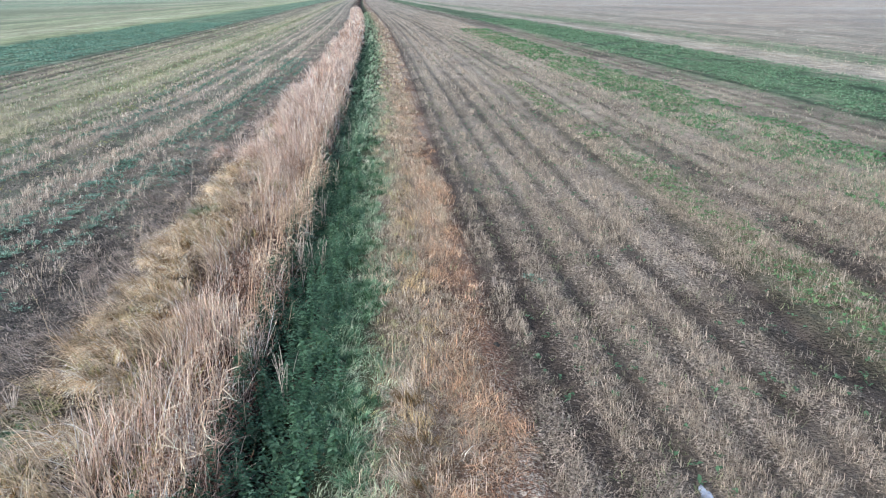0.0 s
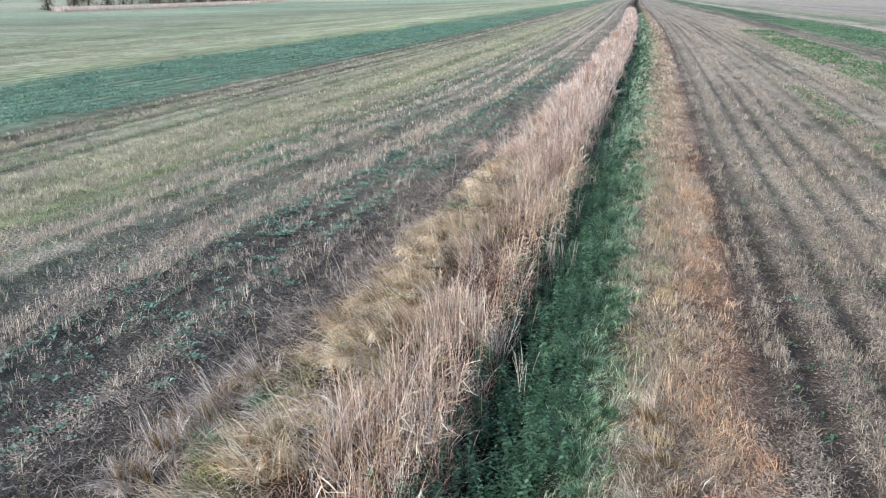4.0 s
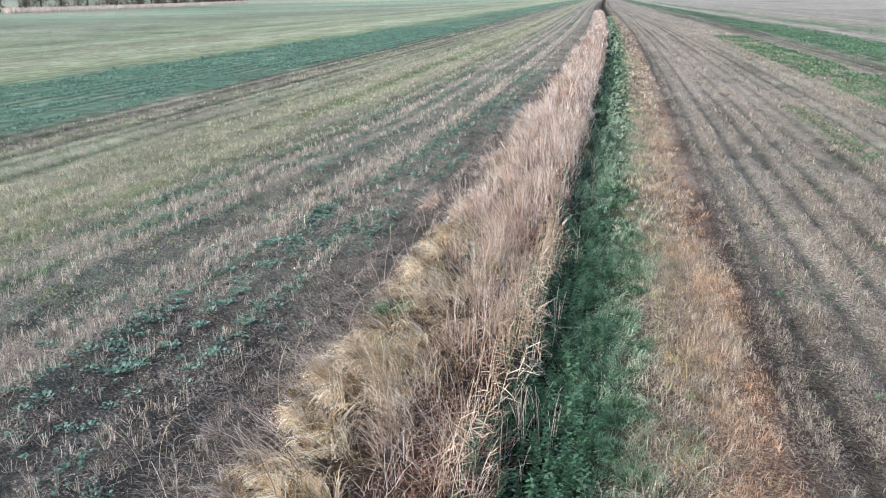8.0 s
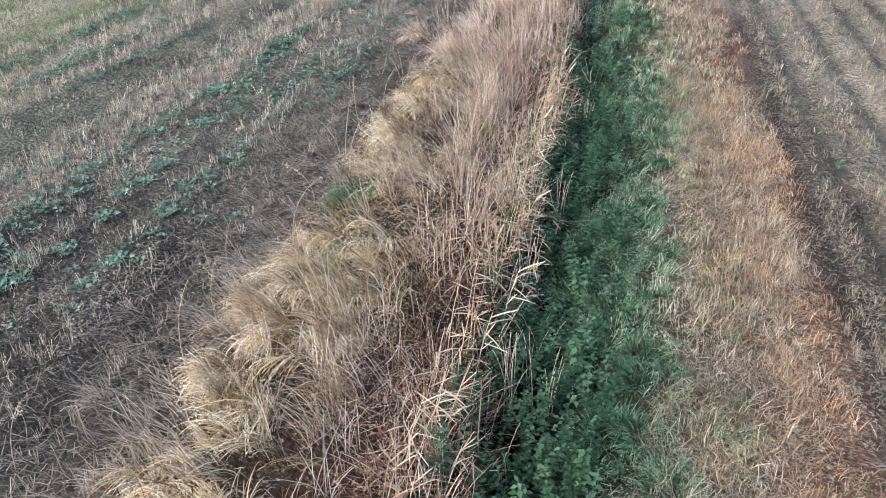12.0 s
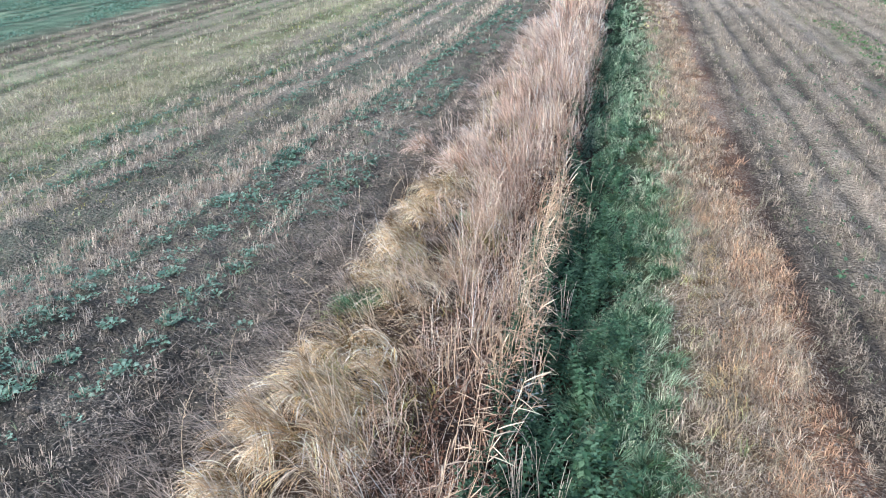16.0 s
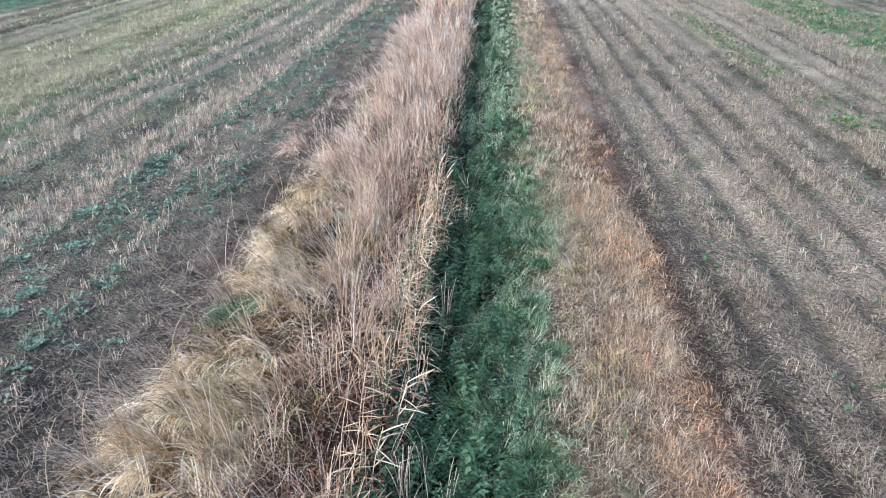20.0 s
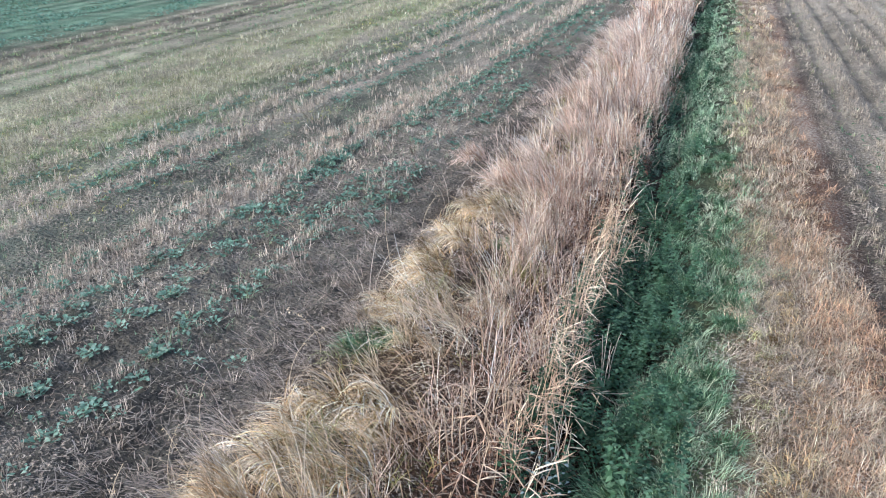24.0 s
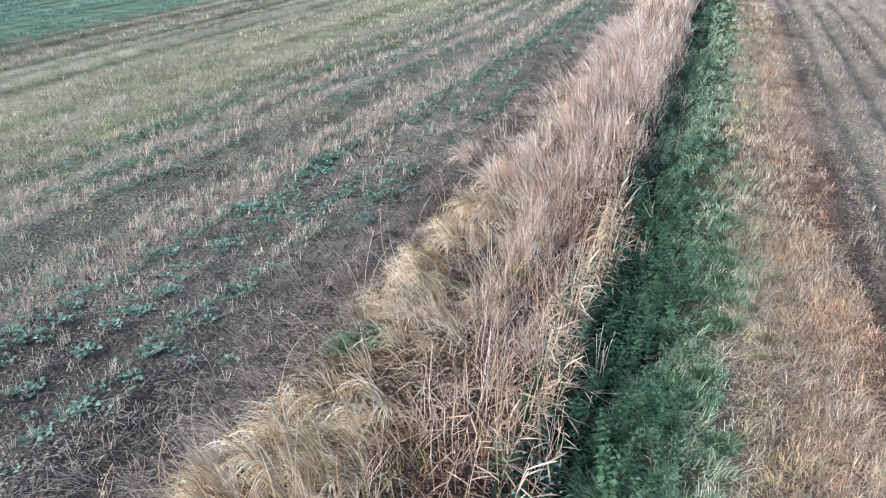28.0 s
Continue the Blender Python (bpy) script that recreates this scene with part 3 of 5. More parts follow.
PALE = (lin(240, 220, 202), lin(226, 201, 182), lin(247, 232, 216), lin(188, 156, 132), lin(130, 100, 82))
BUFF = (lin(230, 212, 182), lin(224, 206, 182), lin(206, 184, 156), lin(176, 158, 118), lin(240, 226, 206), lin(160, 130, 98))
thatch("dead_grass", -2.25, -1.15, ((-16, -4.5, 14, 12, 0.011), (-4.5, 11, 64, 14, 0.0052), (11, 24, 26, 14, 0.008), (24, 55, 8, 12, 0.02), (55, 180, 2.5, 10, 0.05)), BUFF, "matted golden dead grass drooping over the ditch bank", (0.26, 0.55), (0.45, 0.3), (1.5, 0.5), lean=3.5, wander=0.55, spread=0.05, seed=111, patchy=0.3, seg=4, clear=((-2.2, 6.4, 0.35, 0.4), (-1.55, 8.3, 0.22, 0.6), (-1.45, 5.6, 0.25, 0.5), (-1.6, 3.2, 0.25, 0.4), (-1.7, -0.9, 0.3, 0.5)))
sward("dead_stems", -1.4, -0.45, ((-16, -4.5, 170, 0.011), (-4.5, 11, 1000, 0.0038), (11, 24, 480, 0.009), (24, 55, 200, 0.022), (55, 180, 45, 0.05)), PALE, "thin pale dead weed stems in a dense stand", (0.2, 0.6), (0.26, 0.24), (0.4, 0.6), seg=4, patchy=0.3, seed=121, uneven=1.4, low=True)
sward("fallen_stems", -1.5, -0.35, ((-16, -4.5, 150, 0.011), (-4.5, 3, 800, 0.004), (3, 11, 1150, 0.004), (11, 24, 200, 0.01)), PALE + (lin(168, 138, 116), lin(150, 116, 96), lin(120, 88, 72)), "broken dead stems lying across one another", (0.12, 0.42), (1.0, 0.4), (0.35, 0.6), seg=3, patchy=0.26, seed=127, uneven=1.2)
thatch("feathery_stems", -1.95, -0.45, ((6.5, 10, 14, 9, 0.0045), (10, 14, 34, 12, 0.006), (14, 24, 66, 12, 0.008), (24, 60, 34, 10, 0.02), (60, 220, 13, 10, 0.05)), (lin(238, 217, 203), lin(222, 198, 182), lin(246, 230, 216), lin(196, 166, 148), lin(160, 128, 110)), "tall pinkish feathery dead stems along the ditch", (0.35, 0.7), (0.28, 0.2), (0.7, 0.4), lean=3.8, wander=0.8, spread=0.05, seg=3, patchy=0.34, seed=129, clear=((-1.0, 5.5, 0.34, 1.0),))
sward("under_grass", -2.2, -0.9, ((-4.5, 11, 620, 0.006), (11, 22, 160, 0.012)), (lin(140, 146, 92), lin(168, 156, 104), lin(118, 128, 80), lin(176, 146, 96)), "short green and gold grass in hollows of the bank", (0.08, 0.24), (0.5, 0.3), (0.8, 0.5), patchy=0.42, seed=135)
thatch("bank_grass", -3.3, -2.15, ((-16, -4.5, 12, 10, 0.009), (-4.5, 11, 66, 11, 0.0048), (11, 24, 22, 10, 0.008), (24, 50, 5, 10, 0.02)), (lin(194, 180, 168), lin(206, 190, 174), STRAW_GREY, lin(160, 148, 136), lin(126, 114, 104)), "thin greyish dry grass lying at the edge of the field", (0.14, 0.34), (0.95, 0.3), (0.6, 0.4), lean=3.6, wander=0.7, spread=0.045, seed=131, edge=0.3, patchy=0.33)
thatch("feathery_stems", -2.6, -1.8, ((11, 16, 26, 12, 0.006), (16, 26, 40, 12, 0.008), (26, 60, 24, 10, 0.02), (60, 220, 9, 10, 0.05)), (lin(232, 212, 198), lin(216, 194, 180), lin(240, 226, 212), lin(196, 172, 158)), "low pinkish dead grass leaning into the field", (0.25, 0.5), (0.5, 0.3), (0.9, 0.4), lean=3.7, wander=0.7, spread=0.05, seg=3, patchy=0.36, seed=137, edge=0.25)
thatch("green_grass", 0.3, 1.1, ((-16, -4.5, 30, 12, 0.013), (-4.5, 3, 190, 9, 0.0056), (3, 11, 250, 9, 0.0052), (11, 26, 100, 10, 0.010), (26, 60, 24, 11, 0.025), (60, 180, 7, 11, 0.06)), (lin(148, 168, 138), lin(166, 182, 152), lin(122, 148, 118), lin(174, 184, 158), lin(188, 188, 164), lin(90, 118, 88), lin(114, 142, 110)), "lush greyish green winter grass beside the ditch", (0.08, 0.18), (0.45, 0.35), (1.3, 0.6), lean=0.6, wander=2.2, spread=0.03, material=LEAF, patchy=0.2, seed=141, edge=0.34, seg=2, top=1.3, blade_spread=0.36)
thatch("ditch_grass", -0.35, 0.4, ((9, 14, 100, 12, 0.007), (14, 26, 90, 11, 0.011), (26, 60, 28, 11, 0.025), (60, 180, 8, 11, 0.06)), (lin(150, 178, 146), lin(168, 190, 162), lin(126, 156, 124), lin(184, 196, 170)), "deep green grass filling the ditch farther off", (0.12, 0.26), (0.4, 0.3), (1.0, 0.5), lean=0.4, wander=1.3, material=LEAF, patchy=0.28, seed=143, edge=0.15, seg=3)
thatch("yellowing_grass", 0.85, 1.3, ((-16, -4.5, 14, 10, 0.01), (-4.5, 11, 90, 10, 0.0046), (11, 26, 44, 10, 0.009), (26, 60, 12, 10, 0.022)), (lin(192, 186, 136), lin(176, 176, 128), lin(204, 192, 152), lin(150, 164, 116), lin(160, 172, 124)), "yellowing grass between green verge and dry margin", (0.08, 0.2), (0.6, 0.4), (1.0, 0.5), wander=1.4, patchy=0.42, seed=147, edge=0.22)
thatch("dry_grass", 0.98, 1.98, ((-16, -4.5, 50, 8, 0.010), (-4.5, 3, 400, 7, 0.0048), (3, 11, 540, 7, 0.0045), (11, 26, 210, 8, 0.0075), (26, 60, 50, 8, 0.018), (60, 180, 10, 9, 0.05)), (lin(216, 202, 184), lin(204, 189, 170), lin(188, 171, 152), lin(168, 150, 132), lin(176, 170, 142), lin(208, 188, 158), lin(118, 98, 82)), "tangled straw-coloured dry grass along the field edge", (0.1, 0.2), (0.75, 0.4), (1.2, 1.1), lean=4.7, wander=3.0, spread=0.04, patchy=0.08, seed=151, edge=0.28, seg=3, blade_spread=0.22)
thatch("golden_grass", 1.2, 1.6, ((-4.5, 3, 150, 8, 0.005), (3, 11, 90, 8, 0.0046)), (lin(220, 190, 142), lin(228, 204, 162), lin(204, 170, 122), lin(192, 176, 126)), "golden dead grass tufts along the dry verge", (0.1, 0.2), (0.5, 0.35), (1.2, 0.7), lean=4.7, wander=2.0, spread=0.035, patchy=0.38, seed=157, edge=0.15, seg=3, blade_spread=0.2)
thatch("rusty_grass", 1.48, 2.12, ((-16, -4.5, 50, 8, 0.010), (-4.5, 3, 440, 7, 0.0048), (3, 11, 500, 7, 0.0045), (11, 26, 120, 8, 0.0075), (26, 60, 16, 8, 0.018)), (lin(218, 180, 146), lin(216, 184, 152), lin(204, 164, 130), lin(214, 176, 142), lin(222, 200, 172), lin(138, 104, 82)), "rust-tinged dead grass bordering the stubble", (0.08, 0.18), (0.85, 0.4), (1.3, 1.1), lean=4.9, wander=3.0, spread=0.04, patchy=0.27, seed=161, edge=0.2, seg=3, blade_spread=0.24)
thatch("mossy_grass", -2.35, -1.75, ((-4.5, -0.9, 130, 14, 0.005), (6.1, 6.8, 60, 12, 0.005)), (lin(158, 164, 108), lin(130, 146, 96), lin(178, 174, 124), lin(104, 126, 84)), "yellowish green tufted grass on the ditch bank", (0.12, 0.26), (0.5, 0.3), (1.3, 0.5), lean=3.6, wander=1.0, spread=0.04, patchy=0.36, seed=159, edge=0.15, seg=3)
thatch("greyish_grass", 2.15, 2.8, ((-16, -4.5, 14, 10, 0.01), (-4.5, 11, 60, 10, 0.005), (11, 26, 30, 10, 0.008)), (STRAW_GREY, lin(178, 164, 148), lin(140, 142, 112), lin(116, 126, 94), lin(158, 142, 126), lin(112, 96, 82)), "flattened greyish grass between verge and stubble", (0.08, 0.2), (0.95, 0.35), (0.6, 0.5), lean=4.9, wander=1.3, patchy=0.36, seed=163, edge=0.22)
thatch("flattened_straw", -7.5, -2.7, ((-4.5, 4, 26, 8, 0.0055), (4, 12, 16, 8, 0.0055), (12, 26, 9, 8, 0.009)), (lin(184, 170, 156), lin(166, 152, 138), STRAW_GREY, lin(142, 128, 116), lin(118, 104, 92)), "greyish straw lying in locks on the dark clay", (0.1, 0.24), (0.9, 0.35), (0.5, 0.5), lean=3.9, wander=1.2, patchy=0.36, seed=165, category="straw")
sward("thin_grass", 2.5, 11.5, ((-4.5, 11, 300, 0.005), (11, 26, 150, 0.009), (26, 60, 50, 0.018)), (lin(118, 134, 94), lin(140, 150, 110), lin(150, 140, 120)), "thin green grass shoots between the stubble rows", (0.05, 0.13), (0.6, 0.4), (0.7, 0.6), LEAF, patchy=0.42, seed=167, between=True)
# short regrowth and crop in strips over both fields
sward("green_regrowth", -16.4, -7.4, ((4, 22, 440, 0.0075), (22, 60, 130, 0.018), (60, 110, 40, 0.036)), (lin(132, 156, 126), lin(118, 146, 118), lin(158, 168, 122), lin(146, 156, 108)), "short yellowish green regrowth among the stubble", (0.05, 0.12), (0.5, 0.3), (0.5, 0.4), LEAF, patchy=0.28, seed=201, category="regrowth", seg=2, between=True)
sward("yellow_regrowth", -13.0, -6.2, ((3, 22, 420, 0.0075), (22, 45, 110, 0.016)), (lin(172, 166, 100), lin(160, 160, 94), lin(184, 174, 116), lin(146, 152, 92)), "yellowish moss and dying regrowth between rows of stubble", (0.03, 0.08), (0.7, 0.3), (0.6, 0.4), patchy=0.46, seed=213, category="regrowth", seg=2, between=True)
sward("green_regrowth", -8.0, -3.3, ((-4, 6, 120, 0.006), (6, 20, 230, 0.007), (20, 60, 90, 0.016), (60, 100, 24, 0.034)), (lin(116, 144, 116), lin(128, 150, 120), lin(152, 158, 124)), "thin green regrowth between rows of stubble", (0.04, 0.11), (0.5, 0.3), (0.5, 0.4), LEAF, patchy=0.36, seed=207, category="regrowth", seg=2, between=True)
sward("green_strip", 10.2, 13.2, ((6, 30, 420, 0.01), (30, 90, 120, 0.024)), (lin(104, 142, 104), lin(116, 150, 108), lin(92, 128, 96)), "patchy green weeds among pale stubble", (0.05, 0.13), (0.6, 0.3), (0.6, 0.4), LEAF, patchy=0.36, seed=203, edge=0.8, category="weeds", seg=2)
sward("green_regrowth", 7.6, 16.4, ((5, 30, 130, 0.009), (30, 80, 50, 0.02)), (lin(118, 142, 108), lin(136, 154, 118), lin(106, 132, 100)), "thin green regrowth between stubble and crop", (0.05, 0.12), (0.6, 0.3), (0.6, 0.4), LEAF, patchy=0.34, seed=209, edge=0.5, category="regrowth", seg=2)
sward("green_strip", 28.6, 33.5, ((20, 60, 90, 0.018), (60, 150, 30, 0.04)), (lin(112, 142, 108), lin(120, 146, 112)), "far strip of green crop in the pale field", (0.06, 0.14), (0.6, 0.3), (0.6, 0.4), LEAF, patchy=0.38, seed=205, edge=0.8, category="crop", seg=2)


# ---- nettles in the ditch ----
def leaf_quads(base, size, heading, pitch, tint):
    """Small folded leaves: two quads meeting at the midrib."""
    n = len(base)
    way = np.stack([np.cos(heading) * np.cos(pitch), np.sin(heading) * np.cos(pitch), np.sin(pitch)], -1)
    side = np.stack([-np.sin(heading), np.cos(heading), np.zeros(n)], -1)
    rise = np.zeros((n, 3))
    rise[:, 2] = size * 0.1
    s = size[:, None]
    pts = [base, base + way * s * 0.45 + side * s * 0.32 + rise, base + way * s - rise * 1.2, base + way * s * 0.5, base + way * s * 0.45 - side * s * 0.32 + rise]
    v = np.stack(pts, 1).reshape(-1, 3)
    f = np.array([[0, 3, 2, 1], [0, 4, 2, 3]])[None] + (np.arange(n) * 5)[:, None, None]
    return v, f.reshape(-1, 4), np.repeat(tint, 5, axis=0)


def nettles():
    """A close stand of nettles: each with pairs of leaves in tiers, smaller towards the top."""
    parts = []
    for y0, y1, per, size in ((-16, -4.5, 26, 0.11), (-4.5, 10, 190, 0.066), (10, 24, 40, 0.1), (24, 60, 8, 0.2)):
        x, y = scatter(-0.62, 0.62, y0, y1, per)
        keep = rng.random(len(x)) < np.clip((fbm(x * 1.8, y * 1.5, 171) - 0.3) * 4, 0.35, 1) * np.interp(x, (0.2, 0.6), (1, 0.25))
        x, y = x[keep], y[keep]
        m = len(x)
        tall = (rng.uniform(0.12, 0.26, m) + 0.12 * bump(x, -0.05, 0.3)) * (0.5 + 1.1 * fbm(x * 1.6, y * 1.3, 175))
        turn, tone = rng.uniform(0, 6.283, m), pick(m, lin(58, 84, 60), lin(72, 102, 76), lin(100, 128, 102), lin(52, 80, 62), spread=0.25)
        lean = rng.normal(0, 0.04, (m, 2))
        for tier in range(6):
            s = 0.3 + 0.14 * tier
            for flip in (0, np.pi):
                p = on_ground(x, y, 0) + np.stack([lean[:, 0] * s, lean[:, 1] * s, tall * s], -1)
                parts.append(leaf_quads(p, size * (1.1 - 0.5 * s) * rng.uniform(0.75, 1.2, m), turn + flip + 1.57 * tier + rng.normal(0, 0.25, m), rng.normal(-0.12 + 0.3 * s, 0.2, m), tone * rng.normal(1, 0.12, (m, 1)).clip(0.6, 1.4)))
    return stuff("nettles", parts, LEAF, "dark green nettles and low weeds filling the ditch", "nettles")


nettles()


def leaf_litter():
    """Withered brown leaves caught among the stems on the ditch side."""
    parts = []
    for y0, y1, per, size in ((-4.5, 11, 760, 0.036), (11, 22, 110, 0.08)):
        x, y = scatter(-1.0, -0.3, y0, y1, per)
        keep = fbm(x * 1.4, y * 0.8, 221) > 0.48
        x, y = x[keep], y[keep]
        n = len(x)
        p = on_ground(x, y, 0) + np.stack([0 * x, 0 * x, rng.uniform(0.0, 0.28, n)], -1)
        parts.append(leaf_quads(p, size * rng.uniform(0.5, 1.4, n), rng.uniform(0, 6.283, n), rng.uniform(-0.9, 0.6, n), pick(n, lin(126, 90, 72), lin(140, 104, 84), lin(98, 74, 60), lin(152, 124, 102))))
    return stuff("leaf_litter", parts, LEAF, "withered rusty brown leaves among dead stems", "dead leaves")


leaf_litter()


# ---- young rape and weeds over the fields ----
def rosettes(name, x0, x1, zones, colours, label, lines=None, seed=181, thresh=0.45, leaves=5):
    parts = []
    for y0, y1, per, size in zones:
        x, y = scatter(x0, x1, y0, y1, per)
        if lines:
            x = np.array(lines)[rng.integers(0, len(lines), len(x))] + rng.normal(0, 0.1, len(x))
            x = x + veer(x, y)
        rag = (fbm(x * 0 + 2, y * 0.12, seed + 3) - 0.5) * 1.2 + (fbm(x * 1.2, y * 0.6, seed + 4) - 0.5) * 1.6
        keep = (fbm(x * 0.9, y * 0.45, seed) > thresh) & ((abs(x0) < 12) | ((x > x0 + 0.6 + rag) & (x < x1 - 0.6 + rag)))
        x, y = x[keep], y[keep]
        for _ in range(leaves):
            n = len(x)
            parts.append(leaf_quads(on_ground(x + rng.normal(0, 0.02, n), y + rng.normal(0, 0.02, n), 0.02), size * rng.uniform(0.5, 1.3, n), rng.uniform(0, 6.283, n), rng.uniform(0.1, 0.9, n), pick(n, *colours)))
    return stuff(name, parts, LEAF, label, "crop")


RAPE = (lin(120, 150, 132), lin(106, 136, 116), lin(144, 168, 150), lin(94, 122, 104))
rosettes("rape_seedlings", -8.5, -3, ((9, 20, 44, 0.06), (20, 45, 14, 0.09)), RAPE, "bluish green rape seedlings in scattered rows", seed=183, thresh=0.42, lines=(-3.5, -4.1, -4.7, -5.05, -5.05, -5.65, -6.9, -7.6, -8.6))
rosettes("rape_seedlings", -6.5, -3.0, ((-3, 12, 30, 0.05),), RAPE, "small bluish green seedlings between the stubble", seed=185, thresh=0.42, lines=(-3.85, -4.5, -5.1, -5.7))
rosettes("rape_crop", -27.5, -16.8, ((12, 40, 50, 0.085), (40, 110, 18, 0.14)), (lin(122, 158, 140), lin(108, 144, 122), lin(142, 172, 152)), "dense strip of dark bluish green rape", seed=187, thresh=0.4, leaves=3)
rosettes("rape_crop", 16.0, 24.2, ((12, 45, 36, 0.095), (45, 130, 13, 0.16)), (lin(118, 152, 118), lin(106, 140, 106), lin(138, 164, 132)), "dense strip of bright green crop", seed=189, thresh=0.4, leaves=3)
rosettes("green_weeds", 10.0, 13.4, ((4, 40, 44, 0.08), (40, 90, 14, 0.14)), (lin(96, 134, 92), lin(104, 142, 98)), "green weeds among the stubble", seed=191, thresh=0.45)
rosettes("green_weeds", 6.35, 7.3, ((-3, 12, 60, 0.06), (12, 30, 20, 0.09)), (lin(92, 128, 86), lin(104, 138, 94), lin(124, 148, 104)), "bright green weeds along a wheel track", seed=193, thresh=0.46)
rosettes("green_weeds", 2.6, 11.4, ((-3, 22, 9, 0.055),), (lin(96, 128, 96), lin(88, 118, 88)), "single green weeds between the stubble rows", seed=195, thresh=0.5)


# ---- grass tussocks: things of their own ----
def tussock_mesh(name, blades, reach, tall, colours, arch=(1.6, 0.5), material=BLADE, width=0.006, fall=1.0, seg=6):
    locks = blades // 12
    lock = rng.integers(0, locks, blades)
    r = np.sqrt(rng.random(locks))[lock] * reach * 0.45
    a = rng.uniform(0, 6.283, locks)[lock] + rng.normal(0, 0.3, blades)
    drop = rng.normal(0, fall, locks)[lock] if fall < 2 else a + rng.normal(0, 0.7, locks)[lock]
    base = np.stack([np.cos(a) * r, np.sin(a) * r, np.full(blades, -0.03)], -1)
    # blade roots toned down to suggest shade inside the tussock
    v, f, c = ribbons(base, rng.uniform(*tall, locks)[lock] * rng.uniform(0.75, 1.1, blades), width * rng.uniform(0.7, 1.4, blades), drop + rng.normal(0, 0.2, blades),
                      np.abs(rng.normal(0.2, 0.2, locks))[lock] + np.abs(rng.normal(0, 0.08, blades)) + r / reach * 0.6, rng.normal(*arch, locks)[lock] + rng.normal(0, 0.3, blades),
                      pick(blades, *colours, spread=0.3) * rng.normal(1, 0.25, (locks, 1)).clip(0.45, 1.4)[lock], seg, root_shade=0.75)
    return mesh_from(name, v, f, c, material)


def tussocks(name, meshes, cores, spots, label, category, group):
    """Each tussock stands on its dense root growth, from which the long blades droop."""
    for n, (x, y, size) in enumerate(spots):
        ob = tagged(new(name), label, category, group)
        z = float(height(np.array([x]), np.array([y]))[0])
        ob.matrix_basis = pose(x + float(bend(y)), y, z, 0, 0, rng.normal(205, 35)) @ Matrix.Diagonal((size, size, size * rng.uniform(0.85, 1.15), 1))
        part("foliage", meshes[n % len(meshes)], ob)
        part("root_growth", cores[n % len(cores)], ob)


GOLDEN = (lin(242, 222, 190), lin(236, 208, 164), lin(248, 234, 212), lin(214, 172, 110), lin(234, 214, 192))
# dull dead base growth, darkened to stand for shade inside the tussock
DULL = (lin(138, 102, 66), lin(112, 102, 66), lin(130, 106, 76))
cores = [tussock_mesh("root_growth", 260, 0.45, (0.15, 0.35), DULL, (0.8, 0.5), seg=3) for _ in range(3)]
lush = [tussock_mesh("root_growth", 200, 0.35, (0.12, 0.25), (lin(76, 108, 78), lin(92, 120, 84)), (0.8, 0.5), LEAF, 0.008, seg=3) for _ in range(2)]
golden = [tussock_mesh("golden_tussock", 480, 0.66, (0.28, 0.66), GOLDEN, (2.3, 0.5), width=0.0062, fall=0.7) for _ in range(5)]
feather = [tussock_mesh("feathery_tussock", 420, 0.6, (0.35, 0.7), (lin(236, 214, 198), lin(222, 196, 178), lin(244, 228, 212), lin(190, 158, 138)), (1.5, 0.6), width=0.0085, fall=0.9, seg=4) for _ in range(4)]
spots = [(-1.75, 5.4, 1.0), (-2.0, 4.7, 0.95), (-1.55, 4.6, 0.75), (-1.85, 3.9, 1.0), (-1.55, 5.15, 0.6), (-1.85, 2.9, 0.9), (-1.7, 2.0, 0.9), (-1.55, 1.1, 0.85), (-1.85, 0.2, 0.9), (-1.75, -0.5, 0.8), (-1.7, -1.7, 0.85),
         (-2.15, 5.2, 0.75), (-2.2, 4.2, 0.75), (-1.45, 4.0, 0.7), (-2.15, 3.4, 0.7), (-2.1, 2.4, 0.75), (-2.1, 1.2, 0.7), (-2.2, 8.4, 0.7), (-2.25, 9.3, 0.7), (-1.95, 7.8, 0.95), (-2.15, 7.1, 0.8), (-1.9, 8.9, 1.0), (-1.95, 9.9, 0.95), (-1.2, 7.4, 0.7), (-1.15, 9.2, 0.7)]
spots += [(rng.normal(-1.8, 0.2), -2.6 - 0.9 * n, rng.uniform(0.7, 1.0)) for n in range(10)]
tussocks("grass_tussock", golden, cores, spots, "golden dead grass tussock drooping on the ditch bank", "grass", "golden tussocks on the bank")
tussocks("grass_tussock", feather, cores, [(rng.normal(-1.6, 0.38), 10.8 + 0.4 * n + rng.normal(0, 0.25), rng.uniform(0.6, 0.95)) for n in range(44)], "pinkish feathery dead grass tussock on the bank", "grass", "feathery tussocks on the bank")
grey = [tussock_mesh("grey_tussock", 420, 0.4, (0.25, 0.5), (STRAW_GREY, lin(200, 188, 176), STRAW_PALE), (1.4, 0.5), width=0.004) for _ in range(3)]
tussocks("grass_tussock", grey, cores, [(-2.55, -1.0, 0.95), (-2.68, -1.4, 1.0), (-2.72, -1.9, 0.95), (-2.66, -2.4, 1.0), (-2.75, -2.9, 0.9), (-2.35, 3.9, 0.7), (-2.4, 4.5, 0.7), (-2.35, 6.9, 0.6), (-2.35, 8.9, 0.7), (-2.3, 10.4, 0.7), (-2.4, 2.2, 0.7), (-2.45, 0.8, 0.7)],
         "greyish bleached grass tussock at the edge of the field", "grass", "grey tussocks by the field")
pale = [tussock_mesh("pale_tuft", 130, 0.4, (0.3, 0.6), (STRAW_PALE, lin(220, 204, 186)), (1.0, 0.6), width=0.004) for _ in range(2)]
